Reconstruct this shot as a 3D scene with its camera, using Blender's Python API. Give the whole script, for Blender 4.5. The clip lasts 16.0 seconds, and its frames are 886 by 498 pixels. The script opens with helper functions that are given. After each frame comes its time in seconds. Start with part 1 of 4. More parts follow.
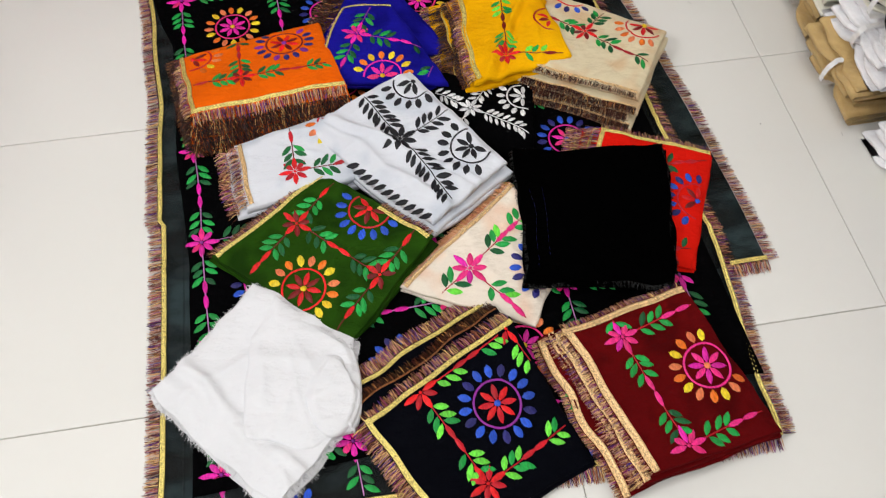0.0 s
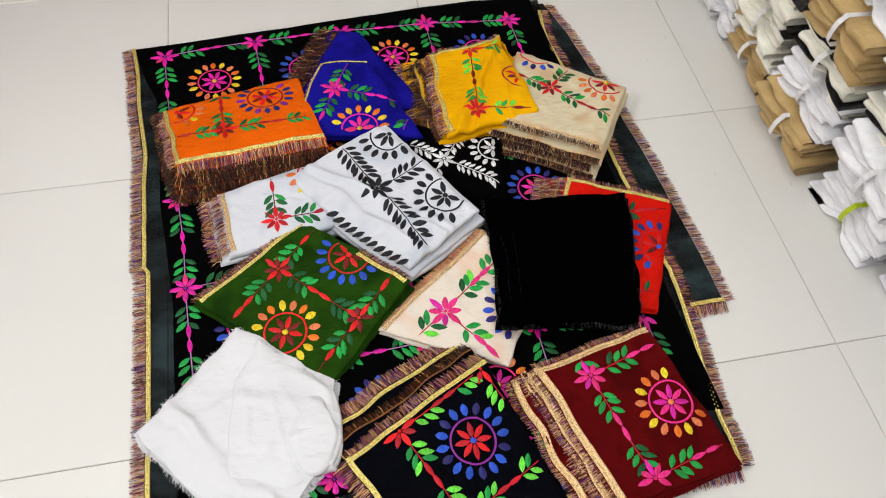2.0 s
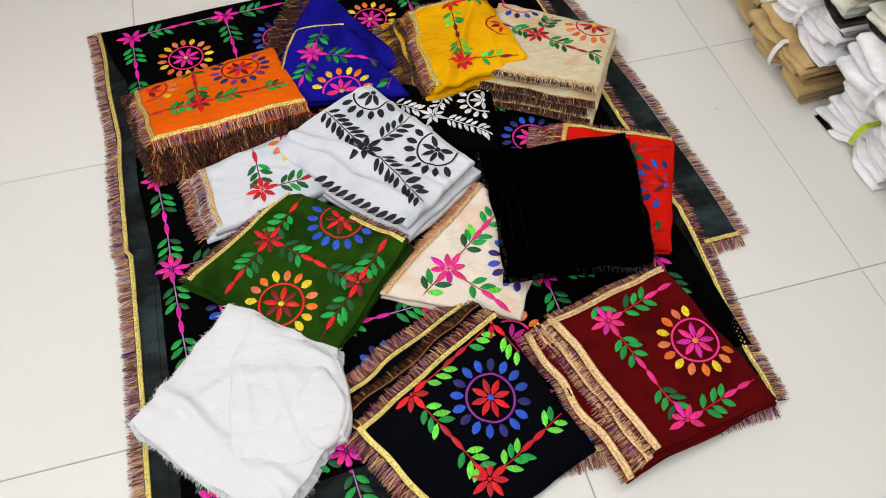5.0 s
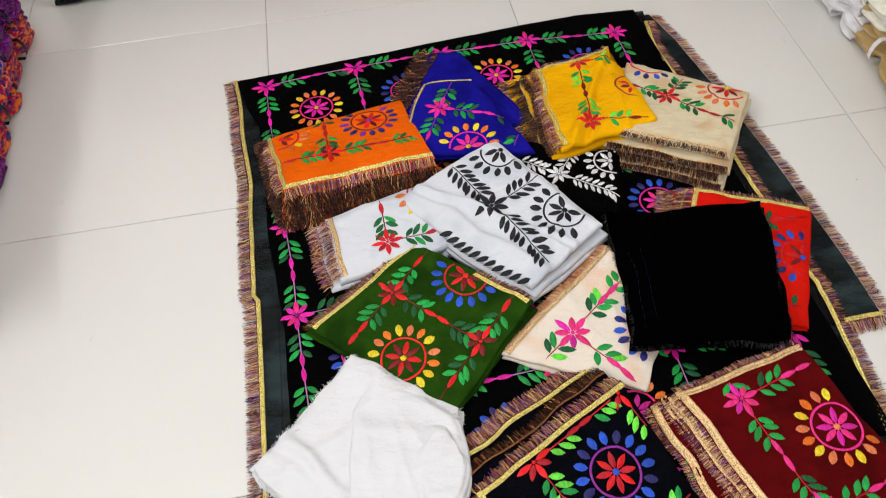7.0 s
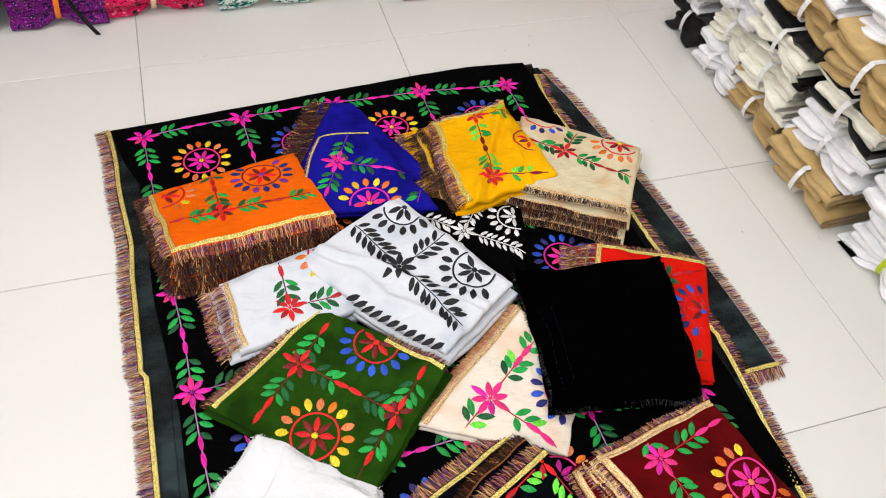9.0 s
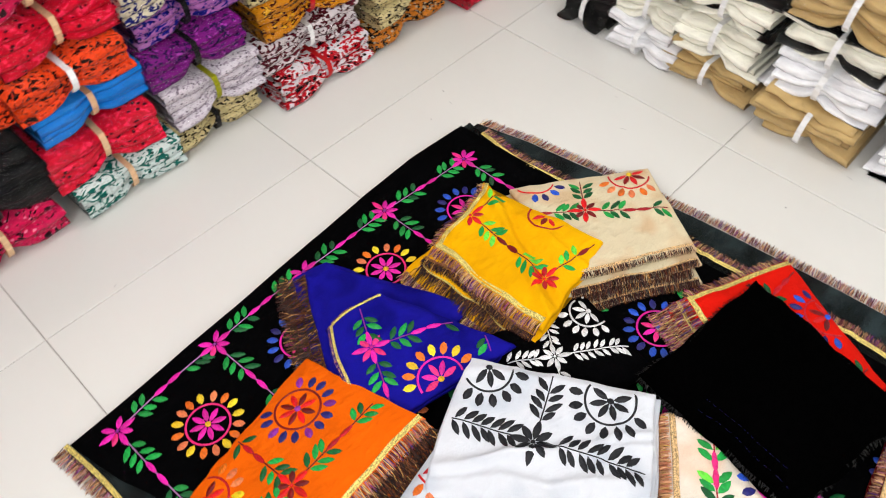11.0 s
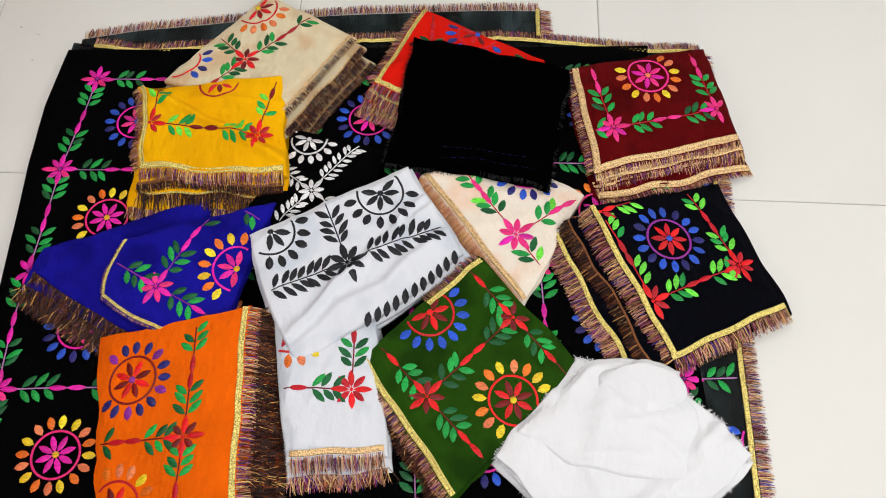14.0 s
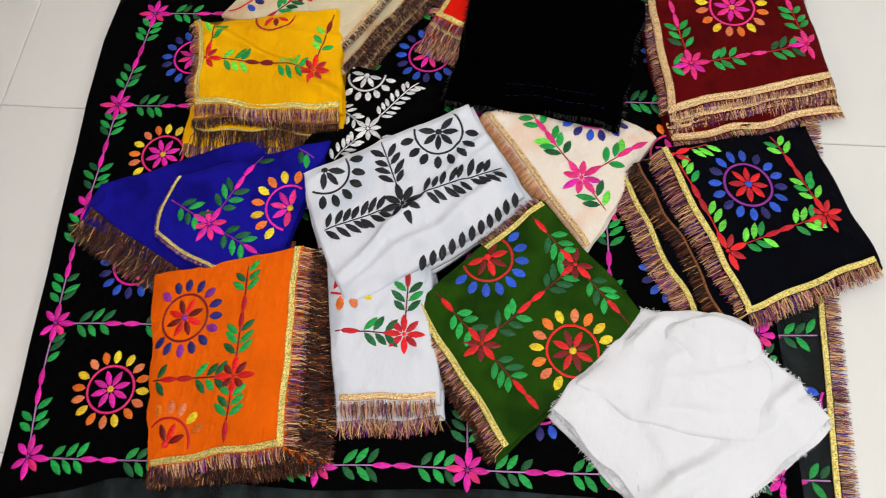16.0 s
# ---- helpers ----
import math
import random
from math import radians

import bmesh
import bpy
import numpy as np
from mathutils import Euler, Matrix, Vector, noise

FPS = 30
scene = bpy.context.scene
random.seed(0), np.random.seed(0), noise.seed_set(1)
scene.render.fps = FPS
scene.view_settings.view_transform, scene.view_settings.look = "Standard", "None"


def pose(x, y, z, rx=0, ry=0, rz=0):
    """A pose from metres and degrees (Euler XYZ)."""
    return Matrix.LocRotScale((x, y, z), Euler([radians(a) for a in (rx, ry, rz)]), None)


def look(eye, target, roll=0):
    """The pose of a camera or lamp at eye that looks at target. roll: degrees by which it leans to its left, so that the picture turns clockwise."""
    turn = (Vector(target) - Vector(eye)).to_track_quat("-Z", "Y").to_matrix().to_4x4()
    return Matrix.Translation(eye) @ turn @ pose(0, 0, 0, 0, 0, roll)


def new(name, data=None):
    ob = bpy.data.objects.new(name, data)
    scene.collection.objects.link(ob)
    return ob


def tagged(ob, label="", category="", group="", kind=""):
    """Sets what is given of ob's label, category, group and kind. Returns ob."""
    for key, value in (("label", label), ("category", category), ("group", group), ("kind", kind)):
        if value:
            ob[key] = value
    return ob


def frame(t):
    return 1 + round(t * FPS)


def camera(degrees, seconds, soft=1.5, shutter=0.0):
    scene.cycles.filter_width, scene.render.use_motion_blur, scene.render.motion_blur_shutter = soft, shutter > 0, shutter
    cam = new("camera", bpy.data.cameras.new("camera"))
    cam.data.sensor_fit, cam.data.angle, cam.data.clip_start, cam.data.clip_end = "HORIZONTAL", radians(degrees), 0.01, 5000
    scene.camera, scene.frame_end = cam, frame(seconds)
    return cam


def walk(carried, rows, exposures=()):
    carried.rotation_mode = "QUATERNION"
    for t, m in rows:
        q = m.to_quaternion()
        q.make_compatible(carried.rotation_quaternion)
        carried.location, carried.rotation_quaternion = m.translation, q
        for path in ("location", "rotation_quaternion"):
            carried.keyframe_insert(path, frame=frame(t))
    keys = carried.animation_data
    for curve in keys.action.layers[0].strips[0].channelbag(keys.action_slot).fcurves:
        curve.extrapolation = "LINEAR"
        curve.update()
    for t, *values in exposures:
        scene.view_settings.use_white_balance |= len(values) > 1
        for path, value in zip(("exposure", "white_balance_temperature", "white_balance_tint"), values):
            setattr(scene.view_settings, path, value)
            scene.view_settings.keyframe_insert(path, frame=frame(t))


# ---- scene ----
cam = camera(58.0, 16.0, soft=1.0, shutter=0.25)
PATH = [
    (0, (-0.276, -1.703, 1.226), (-0.09, -0.677, -0.48), 1.0),
    (0.5, (-0.27, -1.712, 1.232), (-0.012, -0.76, -0.508), 3.8),
    (1, (-0.275, -1.712, 1.248), (0.009, -0.729, -0.47), 3.5),
    (1.5, (-0.287, -1.72, 1.267), (-0.005, -0.687, -0.421), 3.3),
    (2, (-0.301, -1.738, 1.281), (-0.016, -0.631, -0.36), 4.2),
    (2.5, (-0.304, -1.753, 1.284), (-0.029, -0.602, -0.328), 5.0),
    (3, (-0.308, -1.753, 1.239), (-0.071, -0.573, -0.358), 2.3),
    (3.5, (-0.309, -1.755, 1.21), (-0.033, -0.602, -0.401), 3.4),
    (3.7, (-0.305, -1.761, 1.2), (-0.018, -0.632, -0.426), 3.4),
    (5.8, (-0.34, -1.75, 1.166), (-0.039, -0.642, -0.471), -1.0),
    (6, (-0.348, -1.745, 1.166), (-0.057, -0.633, -0.471), -0.9),
    (6.5, (-0.367, -1.733, 1.168), (-0.16, -0.567, -0.444), -3.5),
    (7, (-0.38, -1.712, 1.179), (-0.257, -0.479, -0.391), -4.6),
    (7.5, (-0.371, -1.704, 1.187), (-0.228, -0.419, -0.339), -2.6),
    (8, (-0.362, -1.703, 1.18), (-0.118, -0.389, -0.309), 1.1),
    (8.2, (-0.36, -1.697, 1.168), (-0.067, -0.399, -0.326), 2.3),
    (10.3, (-0.632, -1.279, 1.17), (0.12, -0.225, -0.354), 3.4),
    (10.5, (-0.616, -1.205, 1.169), (0.173, -0.171, -0.35), 0.7),
    (11, (-0.613, -1.062, 1.159), (0.234, -0.132, -0.396), -3.9),
    (11.5, (-0.647, -0.968, 1.178), (0.383, -0.312, -0.405), -7.2),
    (12, (-0.719, -0.9, 1.185), (0.395, -0.529, -0.434), -6.3),
    (12.5, (-0.725, -0.893, 1.158), (0.255, -0.691, -0.573), -4.6),
    (13, (-0.726, -0.903, 1.16), (0.192, -0.803, -0.615), -2.7),
    (13.5, (-0.744, -0.912, 1.206), (0.168, -0.84, -0.573), -2.3),
    (14, (-0.749, -0.937, 1.206), (0.175, -0.9, -0.568), 0.2),
    (14.5, (-0.76, -0.982, 1.196), (0.175, -0.924, -0.572), -2.1),
    (15, (-0.748, -1.005, 1.163), (0.131, -0.888, -0.63), -6.3),
    (15.5, (-0.733, -0.99, 1.144), (0.119, -0.846, -0.659), -6.8),
    (16, (-0.737, -0.953, 1.147), (0.069, -0.748, -0.672), -9.4),
]
walk(cam, [(t, look(eye, target, roll)) for t, eye, target, roll in PATH],
     exposures=[(0.0, -0.4), (6.5, -0.41), (8.0, -0.29), (10.4, -0.05), (11.3, -0.05), (12.4, -0.24), (14.0, -0.35), (16.0, -0.42)])

# ---- world and lights ----
world = bpy.data.worlds.new("world")
scene.world = world
world.use_nodes = True
world.node_tree.nodes["Background"].inputs[0].default_value = (0.9, 0.95, 1.0, 1)
world.node_tree.nodes["Background"].inputs[1].default_value = 0.15
LAMP = 15.0


def ceiling_lamp(x, y, sx, sy, power):
    data = bpy.data.lights.new("ceiling_panel_lamp", "AREA")
    data.shape, data.size, data.size_y, data.energy = "RECTANGLE", sx, sy, power
    data.color = (0.985, 0.985, 1.0)
    ob = new("ceiling_panel_lamp", data)
    ob.location = (x, y, 2.68)
    return ob


for lx, ly, k in ((-1.1, -0.3, 0.62), (-1.1, -2.1, 0.15), (0.35, -2.1, 0.12), (0.35, -0.3, 0.72)):
    ceiling_lamp(lx, ly, 0.6, 0.6, LAMP * k)


def fill_strip(eye, target, power):
    """An unseen long fill light, added high by a wall to brighten the stacks' sides."""
    data = bpy.data.lights.new("side_fill_strip", "AREA")
    data.shape, data.size, data.size_y, data.energy = "RECTANGLE", 1.2, 0.05, power
    data.color = (0.985, 0.985, 1.0)
    ob = new("side_fill_strip", data)
    ob.matrix_world = look(eye, target)
    return ob


# added fills from south and west, also for glints on the plastic
fill_strip((-0.3, -3.5, 1.9), (-0.2, 0.2, 0.5), LAMP * 1.7)
fill_strip((-1.72, -1.3, 1.9), (0.8, -0.7, 0.5), LAMP * 2.1)


# ---- materials ----
def lin(r, g, b):
    return tuple((c / 255 / 12.92) if c < 10 else ((c / 255 + 0.055) / 1.055) ** 2.4 for c in (r, g, b)) + (1.0,)


class Nodes:
    def __init__(self, name):
        self.m = bpy.data.materials.new(name)
        self.m.use_nodes = True
        self.t = self.m.node_tree
        self.b = self.t.nodes["Principled BSDF"]
        self.out = self.t.nodes["Material Output"]

    def add(self, kind, **props):
        n = self.t.nodes.new(kind)
        for k, v in props.items():
            if k in n.inputs:
                n.inputs[k].default_value = v
            else:
                setattr(n, k, v)
        return n

    def link(self, a, b):
        self.t.links.new(a, b)

    def noise(self, scale, detail=2.0, coord="Object", stretch=None, rough=0.5):
        tc = self.add("ShaderNodeTexCoord")
        src = tc.outputs[coord]
        if stretch:
            mp = self.add("ShaderNodeMapping")
            mp.inputs["Scale"].default_value = stretch
            self.link(src, mp.inputs["Vector"])
            src = mp.outputs[0]
        n = self.add("ShaderNodeTexNoise", Scale=scale, Detail=detail, Roughness=rough)
        self.link(src, n.inputs["Vector"])
        return n

    def ramp(self, fac, stops, mode="LINEAR"):
        r = self.add("ShaderNodeValToRGB")
        r.color_ramp.interpolation = mode
        e = r.color_ramp.elements
        while len(e) < len(stops):
            e.new(0.5)
        for el, (p, c) in zip(e, stops):
            el.position, el.color = p, c
        self.link(fac, r.inputs[0])
        return r

    def bump(self, height, strength, distance):
        b = self.add("ShaderNodeBump", Strength=strength, Distance=distance)
        self.link(height, b.inputs["Height"])
        self.link(b.outputs[0], self.b.inputs["Normal"])
        return b


def shade(c, k):
    return (min(1, c[0] * k), min(1, c[1] * k), min(1, c[2] * k), 1.0)


def cloth_mat(name, col, rough=0.85, var=0.16, sheen=0.0, see=0.0, weave=900.0, spec=0.06, ghost=None, grain=0.35):
    """Woven cloth: weave relief, soft unevenness; see: share of light that passes through a sheer weave."""
    n = Nodes(name)
    big = n.noise(9.0, 3.0)
    r = n.ramp(big.outputs[0], [(0.3, shade(col, 1 - var)), (0.7, shade(col, 1 + var * 0.6))])
    if ghost:
        g = n.noise(17.0, 1.0)
        gr = n.ramp(g.outputs[0], [(0.52, (1, 1, 1, 1)), (0.7, ghost)])
        gm = n.add("ShaderNodeMixRGB", blend_type="MULTIPLY")
        gm.inputs[0].default_value = 1.0
        n.link(r.outputs[0], gm.inputs[1])
        n.link(gr.outputs[0], gm.inputs[2])
        r = gm
    fine = n.noise(weave, 2.0)
    mix = n.add("ShaderNodeMixRGB", blend_type="MULTIPLY")
    mix.inputs[0].default_value = grain
    fr = n.ramp(fine.outputs[0], [(0.3, (0.62, 0.62, 0.62, 1)), (0.65, (1, 1, 1, 1))])
    n.link(r.outputs[0], mix.inputs[1])
    n.link(fr.outputs[0], mix.inputs[2])
    n.link(mix.outputs[0], n.b.inputs["Base Color"])
    n.b.inputs["Roughness"].default_value = rough
    n.b.inputs["Specular IOR Level"].default_value = spec
    n.b.inputs["Sheen Weight"].default_value = sheen
    n.b.inputs["Sheen Roughness"].default_value = 0.5
    n.b.inputs["Sheen Tint"].default_value = shade(col, 1.3)
    w = n.noise(38.0, 5.0, stretch=(1.0, 1.6, 1.0))
    add = n.add("ShaderNodeMath", operation="MULTIPLY_ADD")
    add.inputs[1].default_value = 7.0
    n.link(w.outputs[0], add.inputs[0])
    n.link(fine.outputs[0], add.inputs[2])
    n.bump(add.outputs[0], 0.6 if grain > 0.2 else 0.45, 0.0016)
    if see:
        tr = n.add("ShaderNodeBsdfTransparent")
        tr.inputs[0].default_value = (0.82, 0.945, 0.98, 1)
        ms = n.add("ShaderNodeMixShader")
        n.link(n.b.outputs[0], ms.inputs[1])
        n.link(tr.outputs[0], ms.inputs[2])
        dense = n.noise(6.0, 4.0, stretch=(1.0, 2.2, 1.0), rough=0.6)
        dr = n.ramp(dense.outputs[0], [(0.36, (see * 0.45,) * 3 + (1,)), (0.62, (see * 1.25,) * 3 + (1,))])
        n.link(dr.outputs[0], ms.inputs[0])
        n.link(ms.outputs[0], n.out.inputs["Surface"])
    return n.m


def thread_mat(name, col):
    """Glossy satin-stitch thread, each stitched piece a little different."""
    n = Nodes(name)
    geo = n.add("ShaderNodeNewGeometry")
    oi = n.add("ShaderNodeObjectInfo")
    avg = n.add("ShaderNodeMath", operation="ADD")
    n.link(geo.outputs["Random Per Island"], avg.inputs[0])
    n.link(oi.outputs["Random"], avg.inputs[1])
    fr0 = n.add("ShaderNodeMath", operation="FRACT")
    n.link(avg.outputs[0], fr0.inputs[0])
    r = n.ramp(fr0.outputs[0], [(0.0, shade(col, 0.78)), (1.0, shade(col, 1.3))])
    f = n.noise(360.0, 2.0, stretch=(1.0, 0.3, 1.0))
    mix = n.add("ShaderNodeMixRGB", blend_type="MULTIPLY")
    mix.inputs[0].default_value = 0.7
    fr = n.ramp(f.outputs[0], [(0.3, (0.45, 0.45, 0.45, 1)), (0.65, (1, 1, 1, 1))])
    n.link(r.outputs[0], mix.inputs[1])
    n.link(fr.outputs[0], mix.inputs[2])
    n.link(mix.outputs[0], n.b.inputs["Base Color"])
    n.b.inputs["Roughness"].default_value = 0.34
    n.b.inputs["Specular IOR Level"].default_value = 0.3
    n.b.inputs["Sheen Weight"].default_value = 0.0
    n.bump(f.outputs[0], 0.9, 0.0016)
    return n.m


THREAD = {k: thread_mat("thread_" + k, lin(*c)) for k, c in dict(
    magenta=(236, 24, 168), pink=(255, 40, 130), red=(238, 16, 24), darkred=(120, 8, 14), crimson=(190, 12, 32),
    green=(20, 160, 66), bright=(110, 226, 66), deep=(8, 92, 44), yellow=(255, 208, 36), orange=(250, 116, 24),
    coral=(250, 130, 80), blue=(36, 84, 205), navy=(36, 34, 110), purple=(140, 40, 150), black=(12, 13, 22),
    white=(238, 238, 240), mauve=(176, 120, 176)).items()}
THREAD_KEYS = list(THREAD)


def tinsel_mat(name, stops):
    n = Nodes(name)
    geo = n.add("ShaderNodeNewGeometry")
    r = n.ramp(geo.outputs["Random Per Island"], stops, "CONSTANT")
    n.link(r.outputs[0], n.b.inputs["Base Color"])
    n.b.inputs["Roughness"].default_value = 0.42
    n.b.inputs["Specular IOR Level"].default_value = 0.25
    return n.m


TINSEL = tinsel_mat("tinsel_fringe", [(0.0, lin(150, 92, 62)), (0.16, lin(214, 168, 112)), (0.3, lin(112, 42, 46)), (0.42, lin(208, 150, 132)), (0.54, lin(72, 34, 22)),
                                      (0.68, lin(156, 54, 124)), (0.75, lin(240, 204, 130)), (0.83, lin(78, 44, 136)), (0.9, lin(44, 20, 14))])
TINSEL_DARK = tinsel_mat("tinsel_fringe_brown", [(0.0, lin(58, 24, 10)), (0.2, lin(92, 46, 20)), (0.34, lin(30, 12, 6)), (0.55, lin(130, 76, 34)), (0.63, lin(60, 18, 20)), (0.78, lin(22, 9, 5)), (0.95, lin(226, 172, 96))])
TINSEL_PEACH = tinsel_mat("tinsel_fringe_peach", [(0.0, lin(222, 160, 120)), (0.3, lin(240, 190, 150)), (0.6, lin(200, 120, 90)), (0.8, lin(214, 170, 90))])
FRAY_WHITE = tinsel_mat("frayed_white_yarn", [(0.0, lin(226, 226, 228)), (0.5, lin(208, 208, 212))])
FRAY_BLACK = tinsel_mat("frayed_black_yarn", [(0.0, lin(2, 2, 2)), (0.5, lin(5, 5, 5))])


def gold_mat(name, col):
    n = Nodes(name)
    f = n.noise(500.0, 2.0)
    r = n.ramp(f.outputs[0], [(0.32, shade(col, 0.3)), (0.62, shade(col, 1.35))])
    n.link(r.outputs[0], n.b.inputs["Base Color"])
    n.b.inputs["Metallic"].default_value = 0.5
    n.b.inputs["Roughness"].default_value = 0.36
    n.bump(f.outputs[0], 0.7, 0.001)
    return n.m


GOLD = gold_mat("gold_braid", lin(238, 206, 118))
PALE_GOLD = gold_mat("pale_gold_braid", lin(222, 186, 134))


BROWN_BRAID = gold_mat("brown_gold_braid", lin(150, 96, 54))


def tile_mat():
    n = Nodes("vitrified_tile")
    oi = n.add("ShaderNodeObjectInfo")
    a = n.noise(2.2, 5.0)
    r = n.ramp(a.outputs[0], [(0.3, lin(222, 221, 216)), (0.7, lin(225, 224, 219))])
    b = n.noise(46.0, 3.0)
    rb = n.ramp(b.outputs[0], [(0.25, (0.994, 0.994, 0.992, 1)), (0.6, (1, 1, 1, 1))])
    mix = n.add("ShaderNodeMixRGB", blend_type="MULTIPLY")
    mix.inputs[0].default_value = 1.0
    n.link(r.outputs[0], mix.inputs[1])
    n.link(rb.outputs[0], mix.inputs[2])
    hsv = n.add("ShaderNodeHueSaturation")
    mr = n.add("ShaderNodeMapRange")
    mr.inputs["To Min"].default_value, mr.inputs["To Max"].default_value = 0.975, 1.015
    n.link(oi.outputs["Random"], mr.inputs[0])
    n.link(mr.outputs[0], hsv.inputs["Value"])
    n.link(mix.outputs[0], hsv.inputs["Color"])
    n.link(hsv.outputs[0], n.b.inputs["Base Color"])
    c = n.noise(14.0, 4.0)
    rr = n.ramp(c.outputs[0], [(0.3, (0.275, 0.275, 0.275, 1)), (0.75, (0.285, 0.285, 0.285, 1))])
    n.link(rr.outputs[0], n.b.inputs["Roughness"])
    n.b.inputs["Specular IOR Level"].default_value = 0.4
    return n.m


def paint_mat(name, col, rough=0.7):
    n = Nodes(name)
    a = n.noise(3.0, 4.0)
    r = n.ramp(a.outputs[0], [(0.3, shade(col, 0.94)), (0.7, shade(col, 1.03))])
    n.link(r.outputs[0], n.b.inputs["Base Color"])
    n.b.inputs["Roughness"].default_value = rough
    f = n.noise(120.0, 3.0)
    n.bump(f.outputs[0], 0.2, 0.002)
    return n.m


TILE = tile_mat()
GROUT = paint_mat("grey_grout", lin(168, 163, 156), 0.9)
WALL = paint_mat("white_wall_paint", lin(232, 230, 226))
DUST = paint_mat("dark_lint", lin(90, 84, 78), 0.9)


def wrap_mat():
    """Thin clear crinkled polythene."""
    n = Nodes("clear_plastic_wrap")
    f = n.noise(52.0, 4.0, stretch=(0.6, 1.0, 2.2), rough=0.65)
    gl = n.add("ShaderNodeBsdfGlossy")
    gl.inputs["Roughness"].default_value = 0.15
    tr = n.add("ShaderNodeBsdfTransparent")
    b = n.add("ShaderNodeBump", Strength=1.0, Distance=0.028)
    n.link(f.outputs[0], b.inputs["Height"])
    n.link(b.outputs[0], gl.inputs["Normal"])
    ms = n.add("ShaderNodeMixShader")
    ms.inputs[0].default_value = 0.014
    n.link(tr.outputs[0], ms.inputs[1])
    n.link(gl.outputs[0], ms.inputs[2])
    n.link(ms.outputs[0], n.out.inputs["Surface"])
    return n.m


WRAP = wrap_mat()


def film_coat(n):
    """Crinkled clear film lying tight on the cloth."""
    g = n.noise(48.0, 4.0, stretch=(0.7, 1.0, 2.4), rough=0.7)
    b = n.add("ShaderNodeBump", Strength=1.0, Distance=0.03)
    n.link(g.outputs[0], b.inputs["Height"])
    n.link(b.outputs[0], n.b.inputs["Coat Normal"])
    n.b.inputs["Coat Weight"].default_value = 0.6
    n.b.inputs["Specular IOR Level"].default_value = 0.05
    n.b.inputs["Coat Roughness"].default_value = 0.13


def print_mat(name, base, ink, ink2=None, scale=28.0, cover=0.5, stretch=(1, 1, 1.6)):
    """Printed cloth: blotchy figures of one or two inks on a ground."""
    n = Nodes(name)
    oi = n.add("ShaderNodeObjectInfo")
    tc = n.add("ShaderNodeTexCoord")
    mp = n.add("ShaderNodeMapping")
    mp.inputs["Scale"].default_value = stretch
    vm = n.add("ShaderNodeVectorMath", operation="ADD")
    n.link(tc.outputs["Object"], vm.inputs[0])
    n.link(oi.outputs["Random"], vm.inputs[1])
    n.link(vm.outputs[0], mp.inputs["Vector"])
    a = n.add("ShaderNodeTexNoise", Scale=scale * 1.9, Detail=2.0, Distortion=1.4)
    n.link(mp.outputs[0], a.inputs["Vector"])
    base, ink, c2 = (tuple(min(1.0, c ** 1.5) for c in q[:3]) + (1.0,) for q in (base, ink, ink2 or ink))
    r = n.ramp(a.outputs[0], [(0.0, c2), (cover - 0.13, ink), (cover, base), (cover + 0.16, shade(base, 0.8))], "CONSTANT")
    v = n.add("ShaderNodeTexVoronoi", Scale=scale * 2.2)
    n.link(mp.outputs[0], v.inputs["Vector"])
    rv = n.ramp(v.outputs[0], [(0.0, (0, 0, 0, 1)), (0.22, (1, 1, 1, 1))], "CONSTANT")
    mix = n.add("ShaderNodeMixRGB")
    n.link(rv.outputs[0], mix.inputs[0])
    mix.inputs[1].default_value = c2
    n.link(r.outputs[0], mix.inputs[2])
    n.link(mix.outputs[0], n.b.inputs["Base Color"])
    n.b.inputs["Roughness"].default_value = 0.6
    film_coat(n)
    f = n.noise(26.0, 5.0, stretch=(1, 1, 3.0))
    n.bump(f.outputs[0], 0.6, 0.012)
    return n.m


# ---- mesh helpers ----
def empty(name, loc, label, category, group="", kind=""):
    ob = new(name)
    ob.empty_display_size = 0.05
    ob.location = loc
    bpy.context.view_layer.update()
    return tagged(ob, label, category, group, kind)


def part(name, verts, faces, mats, parent, label="", idx=None, smooth=True, kind=""):
    """One mesh object, given in world places, under a thing or a part."""
    me = bpy.data.meshes.new(name)
    off = world_of(parent) if parent else Vector((0, 0, 0))
    me.from_pydata([(v[0] - off[0], v[1] - off[1], v[2] - off[2]) for v in verts], [], faces)
    for m in (mats if isinstance(mats, (list, tuple)) else [mats]):
        me.materials.append(m)
    if idx:
        me.polygons.foreach_set("material_index", idx)
    if smooth:
        me.polygons.foreach_set("use_smooth", [True] * len(me.polygons))
    me.update()
    ob = new(name, me)
    if parent:
        ob.parent = parent
    if label or kind:
        tagged(ob, label, kind=kind)
    return ob


def world_of(ob):
    p = Vector(ob.location)
    while ob.parent:
        ob = ob.parent
        p = p + ob.location
    return p


def nz(x, y, f, s):
    return noise.noise(Vector((x * f + s * 7.3, y * f - s * 3.1, s * 1.7)))


# ---- setting: floor, walls, ceiling ----
X0, X1, Y0, Y1, H = -1.8, 1.2, -3.6, 0.6, 2.75


def box(x0, x1, y0, y1, z0, z1):
    v = [(x, y, z) for z in (z0, z1) for y in (y0, y1) for x in (x0, x1)]
    return v, [(0, 2, 3, 1), (4, 5, 7, 6), (0, 1, 5, 4), (1, 3, 7, 5), (3, 2, 6, 7), (2, 0, 4, 6)]


def setting(name, dims, mat, label, category):
    ob = part(name, *box(*dims), mat, None, smooth=False)
    return tagged(ob, label, category, kind="structure")


